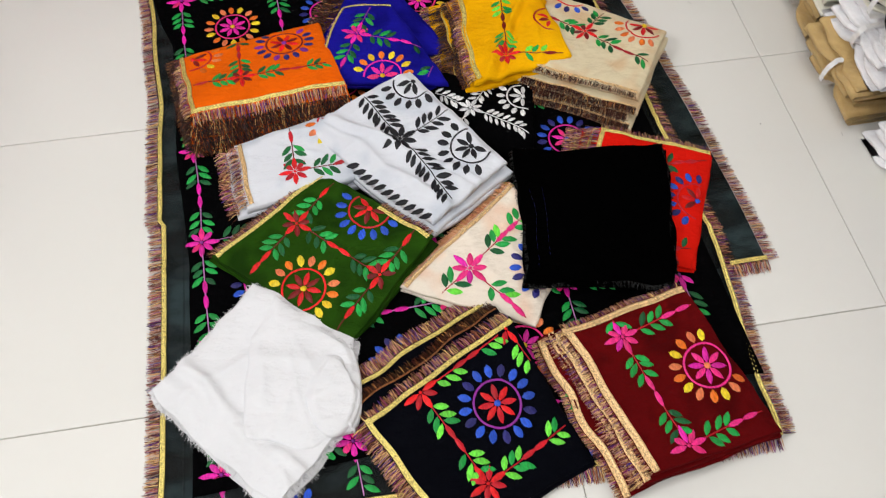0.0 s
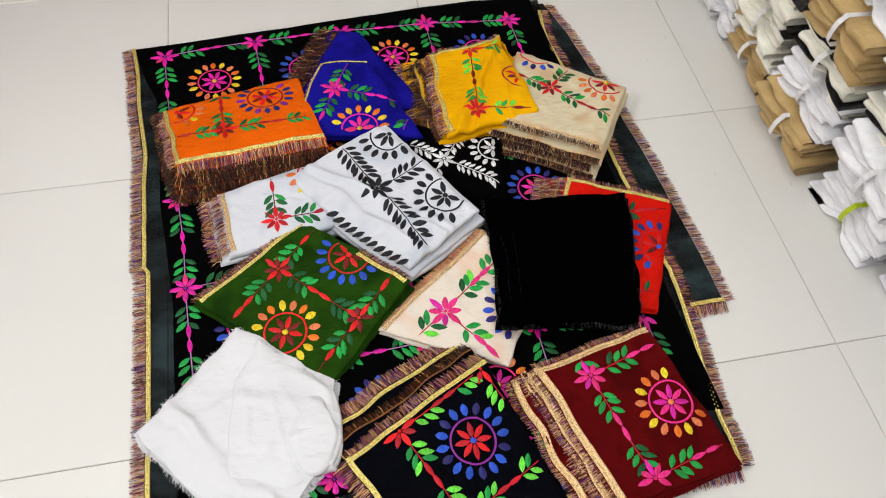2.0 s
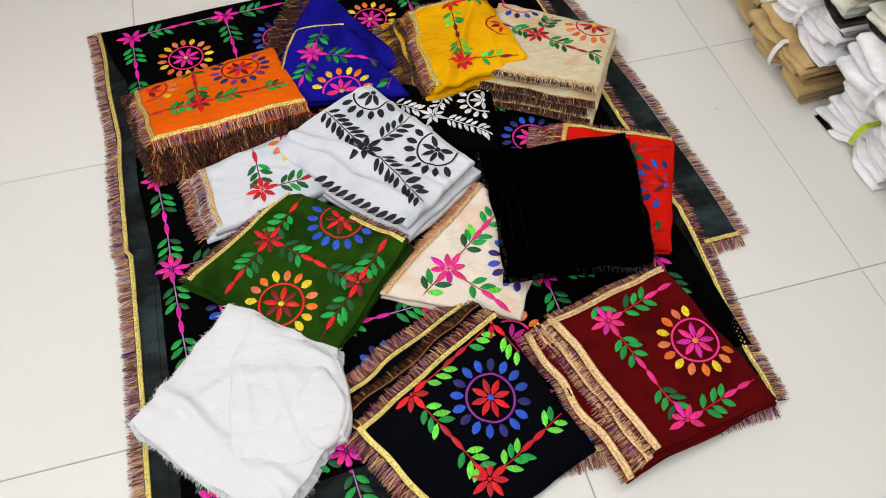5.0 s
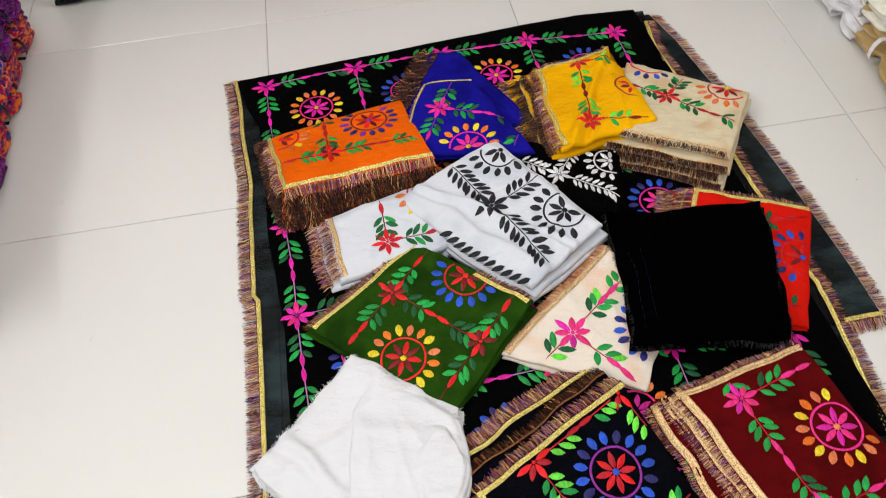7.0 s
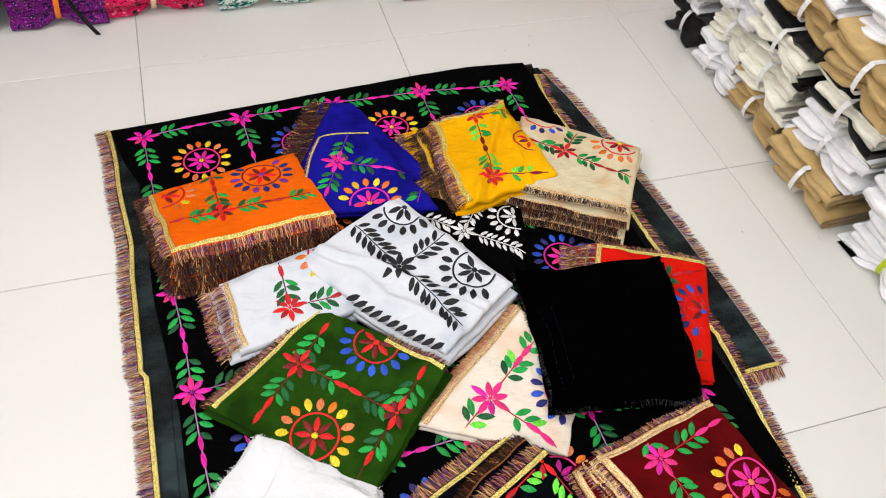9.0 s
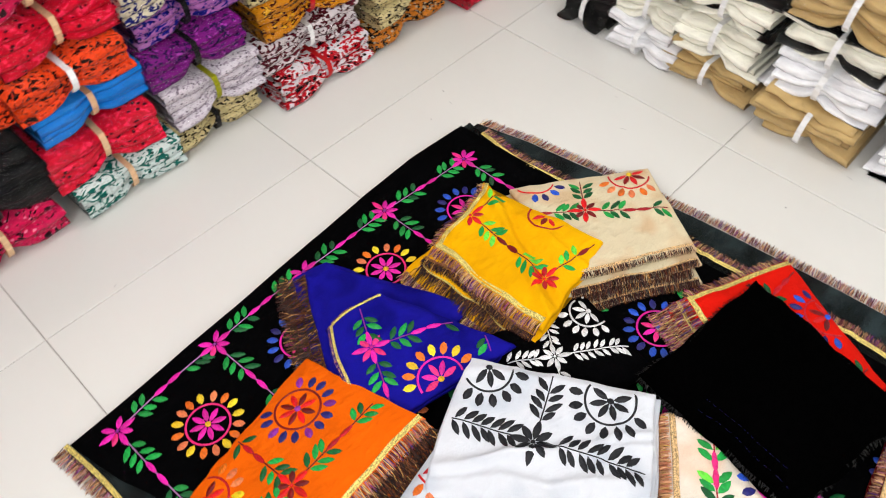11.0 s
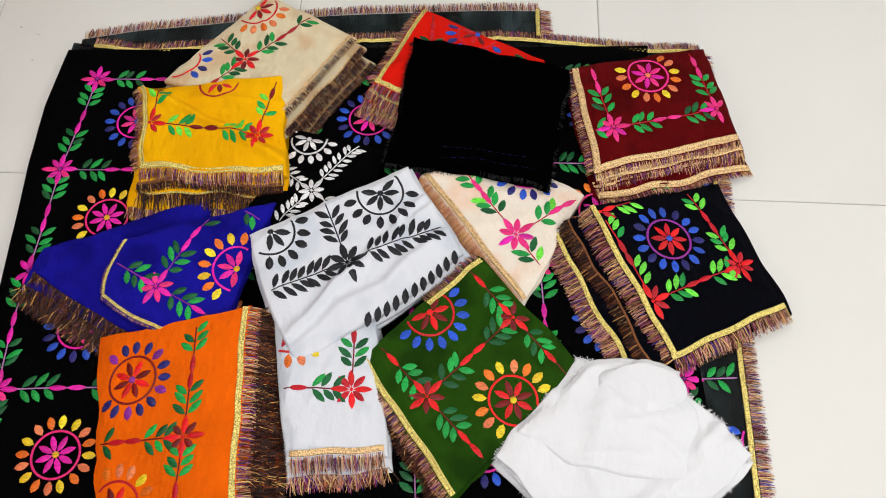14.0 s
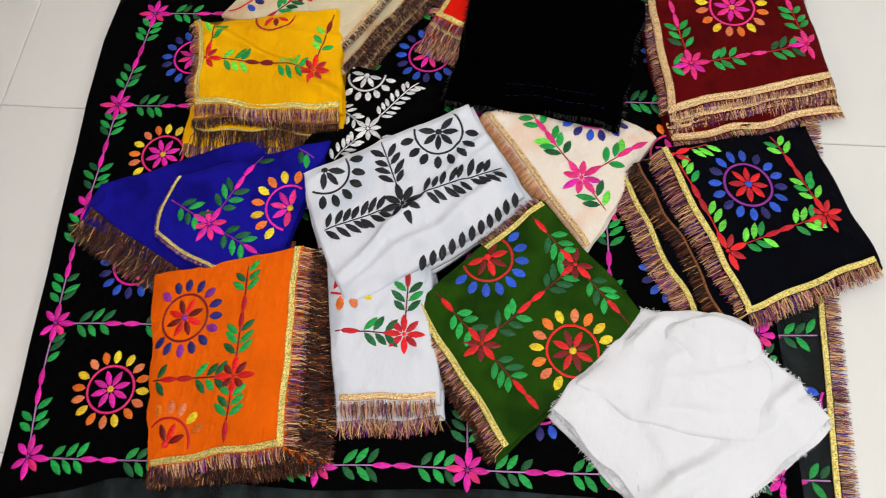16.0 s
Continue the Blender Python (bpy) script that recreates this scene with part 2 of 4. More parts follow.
floor = setting("floor", (X0, X1, Y0, Y1, -0.12, -0.0025), GROUT, "pale glossy square floor tiles with thin grey joints", "floor")
setting("ceiling", (X0 - 0.1, X1 + 0.1, Y0 - 0.1, Y1 + 0.1, H, H + 0.1), WALL, "plain white painted shop ceiling", "ceiling")
setting("wall_north", (X0 - 0.1, X1 + 0.1, Y1, Y1 + 0.1, -0.12, H), WALL, "plain white painted wall behind the stacks", "wall")
setting("wall_south", (X0 - 0.1, X1 + 0.1, Y0 - 0.1, Y0, -0.12, H), WALL, "plain white painted wall", "wall")
setting("wall_east", (X1, X1 + 0.1, Y0, Y1, -0.12, H), WALL, "plain white painted wall behind white bundles", "wall")
setting("wall_west", (X0 - 0.1, X0, Y0, Y1, -0.12, H), WALL, "plain white painted wall", "wall")

# ---- folded cloth ----
class Patch:
    """A four-cornered cloth face; a, b, c, d run round it. Height anywhere by inverse of the bilinear face."""

    def __init__(self, a, b, c, d, seed=1, wrinkle=0.004, freq=9.0, sag=0.006, edge=0.004, creases=(), bow=(0, 0, 0, 0)):
        self.q = [np.array(p, float) for p in (a, b, c, d)]
        self.seed, self.wr, self.f, self.sag, self.edge, self.creases = seed, wrinkle, freq, sag, edge, creases
        self.bow = []
        mid = sum(self.q) / 4
        for i in range(4):
            e = self.q[(i + 1) % 4] - self.q[i]
            o = np.array((e[1], -e[0], 0.0)) / np.linalg.norm(e[:2])
            if np.dot(o, (self.q[i] + self.q[(i + 1) % 4]) / 2 - mid) < 0:
                o = -o
            self.bow.append(4 * bow[i] * o)

    def flat(self, u, v):
        a, b, c, d = self.q
        k = self.bow
        hu, hv = max(0, u * (1 - u)), max(0, v * (1 - v))
        return (1 - u) * (1 - v) * a + u * (1 - v) * b + u * v * c + (1 - u) * v * d + hu * ((1 - v) * k[0] + v * k[2]) + hv * (u * k[1] + (1 - u) * k[3])

    def relief(self, x, y, u, v):
        a = self.seed * 1.37
        p, q = x * math.cos(a) + y * math.sin(a), y * math.cos(a) - x * math.sin(a)
        ridge = (1 - abs(nz(p * 0.3, q, self.f * 1.7, self.seed + 5)) * 3.2)
        z = self.wr * (nz(x, y, self.f, self.seed) + 0.4 * nz(x, y, self.f * 2.7, self.seed + 3) + 0.75 * max(0, ridge) ** 2)
        m = min(u, v, 1 - u, 1 - v)
        z -= self.sag * max(0.0, 1 - m / 0.12) ** 2
        for cx, cy, ang, width, amp in self.creases:
            s = -(x - cx) * math.sin(ang) + (y - cy) * math.cos(ang) + 0.012 * nz(x, y, 14, self.seed)
            z += amp * math.exp(-(s / width) ** 2)
        return z

    def at(self, u, v):
        p = self.flat(u, v)
        w = self.edge * (1 - min(1, min(u, v, 1 - u, 1 - v) / 0.2))
        x = p[0] + w * nz(p[0], p[1], 16, self.seed + 11)
        y = p[1] + w * nz(p[0], p[1], 16, self.seed + 17)
        return np.array((x, y, p[2] + self.relief(p[0], p[1], u, v)))

    def uv(self, x, y):
        a, b, c, d = self.q
        u = v = 0.5
        for _ in range(8):
            p = self.flat(u, v)
            du = (1 - v) * (b - a) + v * (c - d)
            dv = (1 - u) * (d - a) + u * (c - b)
            det = du[0] * dv[1] - du[1] * dv[0]
            ex, ey = x - p[0], y - p[1]
            u += (ex * dv[1] - ey * dv[0]) / det
            v += (du[0] * ey - du[1] * ex) / det
            u, v = max(-1, min(2, u)), max(-1, min(2, v))
        return u, v

    def z(self, x, y):
        u, v = self.uv(x, y)
        u, v = max(0, min(1, u)), max(0, min(1, v))
        return self.flat(u, v)[2] + self.relief(x, y, u, v)

    def inside(self, x, y, m=0.015):
        u, v = self.uv(x, y)
        return m < u < 1 - m and m < v < 1 - m

    def edge_line(self, k, u0=0.0, u1=1.0, n=70):
        """Points along side k (0: a-b, 1: b-c, 2: c-d, 3: d-a), and the outward direction."""
        f = [lambda s: (s, 0), lambda s: (1, s), lambda s: (1 - s, 1), lambda s: (0, 1 - s)][k]
        pts = [self.at(*f(u0 + (u1 - u0) * i / n)) for i in range(n + 1)]
        mid = sum(self.q) / 4
        t = pts[-1] - pts[0]
        o = np.array((t[1], -t[0]))
        o /= np.linalg.norm(o)
        if np.dot(o, (pts[n // 2] - mid)[:2]) < 0:
            o = -o
        return pts, o

    def slab(self, n, thick, r):
        """Top face with rounded rims and a closed underside."""
        prof = [(r, thick), (r * 1.05, thick * 0.55), (r * 0.8, r * 0.45), (r * 0.35, r * 0.1)]
        k = len(prof)
        N = n + 1 + 2 * k
        a, b, c, d = self.q
        eu = (b - a + c - d) / 2
        ev = (d - a + c - b) / 2
        eu, ev = eu / np.linalg.norm(eu[:2]), ev / np.linalg.norm(ev[:2])

        def axis(i):
            if i < k:
                return 0.0, -prof[i][0], prof[i][1]
            if i > n + k:
                return 1.0, prof[N - 1 - i][0], prof[N - 1 - i][1]
            return (i - k) / n, 0.0, 0.0

        verts = []
        for j in range(N):
            v, ov, dv = axis(j)
            for i in range(N):
                u, ou, du = axis(i)
                p = self.at(u, v)
                x, y = p[0] + eu[0] * ou + ev[0] * ov, p[1] + eu[1] * ou + ev[1] * ov
                verts.append((x, y, max(0.0045, p[2] - max(du, dv))))
        faces = [(j * N + i, j * N + i + 1, (j + 1) * N + i + 1, (j + 1) * N + i) for j in range(N - 1) for i in range(N - 1)]
        ring = [i for i in range(N)] + [j * N + N - 1 for j in range(1, N)] + [(N - 1) * N + i for i in range(N - 2, -1, -1)] + [j * N for j in range(N - 2, 0, -1)]
        faces.append(tuple(reversed(ring)))
        return verts, faces


def strands(pts, out, length, step, seed, lay=0.0, floor_z=0.005, width=0.0009, spread=0.11, droop=0.5, lift=0.0):
    """Loose strands hanging outward along a line of points."""
    rnd = random.Random(seed)
    verts, faces = [], []
    for p, q in zip(pts, pts[1:]):
        seg = np.linalg.norm(np.array(q) - p)
        cnt = max(1, int(seg / step + rnd.random()))
        for _ in range(cnt):
            s = rnd.random()
            b = np.array(p) * (1 - s) + np.array(q) * s
            ang = rnd.gauss(0, spread)
            dx, dy = out[0] * math.cos(ang) - out[1] * math.sin(ang), out[0] * math.sin(ang) + out[1] * math.cos(ang)
            L = length * rnd.uniform(0.72, 1.08)
            bend = rnd.gauss(0, 0.1)
            z0 = b[2] + lift + rnd.uniform(-0.001, 0.0015)
            z1 = max(floor_z, z0 - L * droop * rnd.uniform(0.1, 0.7))
            z2 = max(floor_z, z0 - L * droop * rnd.uniform(0.6, 1.7))
            wx, wy = -dy * width / 2, dx * width / 2
            i = len(verts)
            mx, my = b[0] + dx * L * 0.55, b[1] + dy * L * 0.55
            ex, ey = b[0] + dx * L - dy * bend * L * 0.4, b[1] + dy * L + dx * bend * L * 0.4
            tw = rnd.uniform(-0.0006, 0.0006)
            verts += [(b[0] - wx, b[1] - wy, z0), (b[0] + wx, b[1] + wy, z0 + tw), (mx - wx, my - wy, z1 - tw), (mx + wx, my + wy, z1 + tw),
                      (ex - wx * 0.6, ey - wy * 0.6, z2), (ex + wx * 0.6, ey + wy * 0.6, z2 + tw)]
            faces += [(i, i + 1, i + 3, i + 2), (i + 2, i + 3, i + 5, i + 4)]
    return verts, faces


def braid(pts, out, width=0.009, rise=0.0018, inset=0.001, zf=None):
    """A ribbed braid along a line of points, lying on the inner side of it."""
    fine = []
    for p, q in zip(pts, pts[1:]):
        m = max(1, int(np.linalg.norm(np.array(q) - p) / 0.0035))
        fine += [np.array(p) * (1 - i / m) + np.array(q) * (i / m) for i in range(m)]
    fine.append(np.array(pts[-1]))
    prof = [(0.0, -0.0004), (0.08, 1.0), (0.3, 1.15), (0.42, 0.35), (0.58, 0.35), (0.7, 1.15), (0.92, 1.0), (1.0, -0.0004)]
    verts, faces = [], []
    K = len(prof)
    for i, p in enumerate(fine):
        for j, (o, h) in enumerate(prof):
            bead = 0.72 + 0.28 * ((i + (j > 3)) % 2)
            d = inset + o * width
            x, y = p[0] - out[0] * d, p[1] - out[1] * d
            z = max(p[2], zf(x, y)) if zf else p[2]
            verts.append((x, y, z + 0.001 + rise * h * bead))
    for i in range(len(fine) - 1):
        for j in range(K - 1):
            faces.append((i * K + j, i * K + j + 1, (i + 1) * K + j + 1, (i + 1) * K + j))
    return verts, faces


# ---- embroidery ----
class Stitch:
    def __init__(self, zf, inside):
        self.zf, self.inside = zf, inside
        self.v, self.f, self.m = [], [], []

    def leaf(self, x, y, ang, length, width, col, dome=0.0016, point=1.0):
        """A padded satin-stitch petal or leaf from (x, y) along ang."""
        ca, sa = math.cos(ang), math.sin(ang)
        rows = [(0.0, 0.0), (0.25, 0.78), (0.55, 1.0), (0.82, 0.62 * point), (1.0, 0.0)]
        ins = [self.inside(x + ca * length * t - sa * s, y + sa * length * t + ca * s) for t, s in ((0, 0), (1, 0), (0.5, width / 2), (0.5, -width / 2))]
        if not all(ins):
            return
        i = len(self.v)
        for t, w in rows:
            px, py = x + ca * length * t, y + sa * length * t
            if w == 0:
                self.v.append((px, py, self.zf(px, py) + 0.0006))
            else:
                for s, h in ((-1, 0.0003), (-0.45, dome), (0.45, dome), (1, 0.0003)):
                    qx, qy = px - sa * s * w * width / 2, py + ca * s * w * width / 2
                    self.v.append((qx, qy, self.zf(qx, qy) + 0.0004 + h))
        c = THREAD_KEYS.index(col)
        for k in range(3):
            self.f.append((i, i + 1 + k + 1, i + 1 + k))
            self.f.append((i + 13, i + 9 + k, i + 9 + k + 1))
            for r in range(2):
                o = i + 1 + 4 * r + k
                self.f.append((o, o + 1, o + 5, o + 4))
        self.m += [c] * (len(self.f) - len(self.m))

    def cord(self, pts, width, col, rise=0.0013):
        """A raised stitched line."""
        c = THREAD_KEYS.index(col)
        prev = None
        for k, (x, y) in enumerate(pts):
            x2, y2 = pts[min(k + 1, len(pts) - 1)]
            x1, y1 = pts[max(k - 1, 0)]
            l = math.hypot(x2 - x1, y2 - y1) or 1
            nx, ny = -(y2 - y1) / l * width / 2, (x2 - x1) / l * width / 2
            if not (self.inside(x, y)):
                prev = None
                continue
            i = len(self.v)
            z = self.zf(x, y) + 0.0004
            self.v += [(x - nx, y - ny, z), (x, y, z + rise), (x + nx, y + ny, z)]
            if prev is not None:
                self.f += [(prev, prev + 1, i + 1, i), (prev + 1, prev + 2, i + 2, i + 1)]
                self.m += [c, c]
            prev = i

    def dot(self, x, y, r, col):
        if not self.inside(x, y):
            return
        c = THREAD_KEYS.index(col)
        i = len(self.v)
        z = self.zf(x, y)
        self.v.append((x, y, z + 0.0034))
        for k in range(10):
            a = k * math.tau / 10
            self.v.append((x + 0.7 * r * math.cos(a), y + 0.7 * r * math.sin(a), z + 0.0028))
        for k in range(10):
            a = k * math.tau / 10
            self.v.append((x + r * math.cos(a), y + r * math.sin(a), z + 0.0008))
        for k in range(10):
            n = (k + 1) % 10
            self.f += [(i, i + 1 + k, i + 1 + n), (i + 1 + k, i + 11 + k, i + 11 + n, i + 1 + n)]
            self.m += [c, c]

    def done(self, name, parent):
        if not self.f:
            return
        used = sorted(set(self.m))
        return part(name, self.v, self.f, [THREAD[THREAD_KEYS[u]] for u in used], parent, idx=[used.index(m) for m in self.m])


def flower(zf, inside, x, y, ang, s, parent, rnd, size=1.0):
    st = Stitch(zf, inside)
    for k in range(8):
        a = ang + k * math.tau / 8 + rnd.uniform(-0.06, 0.06)
        L = (0.028 if k % 2 == 0 else 0.023) * size * rnd.uniform(0.92, 1.08)
        st.leaf(x + 0.003 * math.cos(a), y + 0.003 * math.sin(a), a, L, 0.0098 * size, s["flower"][k % len(s["flower"])])
    st.dot(x, y, 0.0028 * size, s.get("eye", s["flower"][0]))
    st.done("flower_motif", parent)


def mandala(zf, inside, x, y, ang, spec, parent, rnd, size=1.0):
    """A ring with an eye; its petals are pieces of their own."""
    outer, ring, inner, eye = spec
    st = Stitch(zf, inside)
    R = 0.0355 * size
    st.cord([(x + R * math.cos(i * math.tau / 48), y + R * math.sin(i * math.tau / 48)) for i in range(49)], 0.0036, ring)
    st.dot(x, y, 0.0052 * size, eye)
    petals = []
    for k in range(24):
        if k < 16 and not outer:
            continue
        p = Stitch(zf, inside)
        if k < 16:
            a = ang + k * math.tau / 16 + rnd.uniform(-0.03, 0.03)
            p.leaf(x + 0.0385 * size * math.cos(a), y + 0.0385 * size * math.sin(a), a, 0.0215 * size, 0.0122 * size, outer[k % len(outer)], point=1.15)
        else:
            a = ang + (k + 0.5) * math.tau / 8
            p.leaf(x + 0.004 * math.cos(a), y + 0.004 * math.sin(a), a, 0.0265 * size, 0.0098 * size, inner[k % len(inner)])
        if p.f:
            petals.append(p)
    if not st.f and not petals:
        return
    if not st.f:
        st, petals = petals[0], petals[1:]
    root = st.done("mandala_motif", parent)
    for p in petals:
        p.done("petal", root)


def vine(zf, inside, p, q, s, parent, rnd, size=1.0):
    """Stem from flower to flower, two spindles in the middle, paired leaves by each flower."""
    st = Stitch(zf, inside)
    dx, dy = q[0] - p[0], q[1] - p[1]
    L = math.hypot(dx, dy)
    a = math.atan2(dy, dx)
    bow = rnd.uniform(-0.004, 0.004)

    def on(t):
        o = bow * math.sin(math.pi * t)
        return p[0] + dx * t - dy / L * o, p[1] + dy * t + dx / L * o

    st.cord([on(0.1 + 0.8 * i / 24) for i in range(25)], 0.0022, s["stem"])
    dense = s.get("dense")
    for t in () if dense else (0.36, 0.5):
        st.leaf(*on(t), a, 0.03 * size, 0.0085 * size, s["spindle"])
    leaves = s["leaf"]
    pieces = []
    stops = (0.19, 0.265, 0.34, 0.415, 0.49, 0.57, 0.64, 0.71, 0.78) if dense else (0.26, 0.34, 0.42, 0.6, 0.68, 0.76) if size > 1.1 else (0.17, 0.25, 0.33, 0.68, 0.76, 0.84)
    for t in stops:
        for side in (-1, 1):
            x, y = on(t + rnd.uniform(-0.012, 0.012))
            b = a + side * rnd.uniform(0.75, 1.0)
            bit = Stitch(zf, inside)
            bit.leaf(x + 0.0022 * math.cos(b), y + 0.0022 * math.sin(b), b, rnd.uniform(0.022, 0.028) * (0.88 if dense else 1) * size, (0.008 if dense else 0.0102) * size, rnd.choice(leaves))
            if bit.f:
                pieces.append(bit)
    if not st.f and pieces:
        st, pieces = pieces[0], pieces[1:]
    root = st.done("vine_motif", parent)
    for bit in pieces:
        bit.done("leaf", root)


def lattice(zf, inside, o, ex, ey, span, s, parent, seed, size=1.0, cells=None, bend=None):
    """Flowers on a grid of vines with a mandala in each field."""
    rnd = random.Random(seed)
    ex, ey = np.array(ex), np.array(ey)
    rot = math.atan2(ex[1], ex[0])

    def node(i, j):
        """A crossing of the grid; bend lifts the columns of a cloth that lies askew."""
        return np.array(o) + i * ex + j * ey + np.array((0.0, bend[i] if bend else 0.0))

    for i in range(span[0], span[1] + 1):
        for j in range(span[2], span[3] + 1):
            P = node(i, j)
            flower(zf, inside, P[0], P[1], rot, s, parent, rnd, size)
            if i < span[1]:
                vine(zf, inside, P, node(i + 1, j), s, parent, rnd, size)
            if j < span[3]:
                vine(zf, inside, P, node(i, j + 1), s, parent, rnd, size)
            if i < span[1] and j < span[3]:
                c = (P + node(i + 1, j + 1)) / 2
                if cells is None:
                    mandala(zf, inside, c[0], c[1], rot, s["mand"][(i + j) % len(s["mand"])], parent, rnd, min(size, 1.0))
                elif (i, j) in cells:
                    mandala(zf, inside, c[0], c[1], rot, s["mand"][cells[(i, j)]], parent, rnd, min(size, 1.06))


def square(deg, cell):
    a = radians(deg)
    return (cell * math.cos(a), cell * math.sin(a)), (cell * math.sin(a), -cell * math.cos(a))


# ---- the spread shawl ----
SHEER = cloth_mat("sheer_black_chiffon", lin(7, 10, 11), 0.5, 0.2, 0.0, see=0.4, spec=0.2)
BLACK = cloth_mat("black_georgette", lin(2, 2, 3), 0.95, 0.2, 0.0, spec=0.04)

shawl = empty("shawl", (-0.15, -0.8, 0.003), "black sheer embroidered shawl with gold braid spread on the tiles", "shawl")


def sheet(fx, fy, nu, nv, zf):
    verts = []
    for j in range(nv + 1):
        for i in range(nu + 1):
            u, v = i / nu, j / nv
            x, y = fx(u, v), fy(u, v)
            verts.append((x, y, zf(x, y)))
    n = len(verts)
    verts += [(x, y, z - 0.0015) for x, y, z in verts]
    W = nu + 1
    faces = []
    for j in range(nv):
        for i in range(nu):
            q = (j * W + i, (j + 1) * W + i, (j + 1) * W + i + 1, j * W + i + 1)
            faces += [q, tuple(n + k for k in reversed(q))]
    ring = list(range(W)) + [j * W + nu for j in range(1, nv + 1)] + [nv * W + i for i in range(nu - 1, -1, -1)] + [j * W for j in range(nv - 1, 0, -1)]
    for a, b in zip(ring, ring[1:] + ring[:1]):
        faces.append((a, b, n + b, n + a))
    return verts, faces


def lerp(t, pts):
    """Piecewise line through (t, value) pairs."""
    for (t0, a), (t1, b) in zip(pts, pts[1:]):
        if t <= t1:
            return a + (b - a) * max(0, (t - t0) / (t1 - t0))
    return pts[-1][1]


def left_x(y):
    return lerp(-y, [(0.2, -0.681), (0.31, -0.671), (0.55, -0.65), (0.832, -0.649), (0.84, -0.641), (1.0, -0.637), (1.42, -0.637)]) + 0.004 * nz(0, y, 9, 2)


def right_x(y):
    return lerp(-y, [(0.18, 0.3), (0.27, 0.289), (0.34, 0.289), (0.45, 0.304), (1.0, 0.348), (1.15, 0.338), (1.42, 0.326)]) + 0.006 * nz(1, y, 12, 5)


def flap_x(y):
    return lerp(-y, [(0.18, 0.306), (0.3, 0.337), (0.5, 0.37), (0.72, 0.398), (0.91, 0.414), (1.1, 0.424)]) + 0.003 * nz(2, y, 8, 6)


def opaque_x(y):
    return lerp(-y, [(0.19, -0.668), (0.3, -0.645), (0.36, -0.622), (0.65, -0.612), (0.9, -0.588), (1.32, -0.583)]) + 0.004 * nz(0, y, 6, 3)


def back_y(x):
    return lerp(x, [(-0.7, -0.231), (-0.467, -0.216), (-0.23, -0.196), (0.04, -0.17), (0.17, -0.165), (0.32, -0.172)]) + 0.002 * nz(x, 3, 8, 8)


def sheer_z(x, y):
    return 0.0075 + 0.0022 * (nz(x, y, 7, 4) + 0.6 * nz(x, y, 26, 5)) + 0.003 * sum(math.exp(-((y - c + 0.012 * nz(x, y, 9, 7)) / 0.006) ** 2) for c in (-0.55, -0.74, -0.93, -1.0, -1.15))


def main_z(x, y):
    return 0.0125 + 0.0022 * (nz(x, y, 7, 4) + 0.4 * nz(x, y, 22, 9))


def flap_z(x, y):
    return 0.0045 + 0.0015 * nz(x, y, 16, 14)


part("under_flap", *sheet(lambda u, v: 0.22 + (flap_x(-0.186 - 0.899 * v) - 0.22) * u, lambda u, v: -0.186 - 0.899 * v, 12, 60, flap_z), SHEER, shawl, "sheer black under layer")
part("sheer_layer", *sheet(lambda u, v: (1 - u) * left_x(-0.2 - 1.21 * v) + u * right_x(-0.2 - 1.21 * v), lambda u, v: back_y(-0.65 + u) * (1 - v) - (1.394 + 0.003 * nz(u, 0, 9, 1)) * v, 70, 80, sheer_z), SHEER, shawl, "sheer black layer")
part("opaque_layer", *sheet(lambda u, v: (1 - u) * opaque_x(-0.19 - 1.12 * v) + u * (0.275 + 0.06 * v), lambda u, v: back_y(-0.6 + 0.9 * u) + 0.002 - 1.12 * v, 60, 70, main_z), BLACK, shawl, "doubled opaque black layer")


def border(line, out, parent, mat_braid=GOLD, mat_fringe=TINSEL, length=0.024, step=0.0006, seed=1, droop=0.35, width=0.0085, floor_z=0.003, zf=None):
    part("gold_braid", *braid(line, out, width, zf=zf), mat_braid, parent, "gold zari braid")
    part("fringe", *strands(line, out, length, step, seed, droop=droop, floor_z=floor_z), mat_fringe, parent, "tinsel fringe")


ys = [-0.215 - 1.178 * i / 90 for i in range(91)]
border([np.array((left_x(y), y, sheer_z(left_x(y), y))) for y in ys], (-1, 0), shawl, seed=3)
border([np.array((right_x(y), y, sheer_z(right_x(y), y) + 0.002)) for y in ys], (1, 0.04), shawl, seed=4)
fy = [-0.19 - 0.893 * i / 70 for i in range(71)]
part("fringe", *strands([np.array((flap_x(y), y, 0.006)) for y in fy], (1, 0.1), 0.026, 0.0008, 5, floor_z=0.002), TINSEL, shawl, "tinsel fringe")
border([np.array((0.355 + 0.07 * i / 12, -1.084 + 0.002 * nz(i, 0, 0.4, 1), 0.006)) for i in range(13)], (0, -1), shawl, seed=6)
bx = [-0.636 + 0.96 * i / 80 for i in range(81)]
border([np.array((x, -1.393 + 0.003 * nz(x, 0, 9, 1), sheer_z(x, -1.393))) for x in bx], (0, -1), shawl, seed=7)

WARM = (("yellow", "orange", "coral"), "pink", ("magenta", "magenta"), "yellow")
COOL = (("blue", "blue", "navy"), "magenta", ("pink", "magenta"), "blue")
SHAWL_S = dict(flower=("magenta", "magenta", "pink"), eye="purple", stem="mauve", spindle="magenta", leaf=("green", "green", "deep"), mand=(WARM, COOL))


PADS = []
LOW = []


def on_shawl(x, y):
    if any(p.inside(x, y, 0.1) for p in PADS):
        return False
    return left_x(y) + 0.013 < x < right_x(y) - 0.012 and -1.381 < y < back_y(x) - 0.004


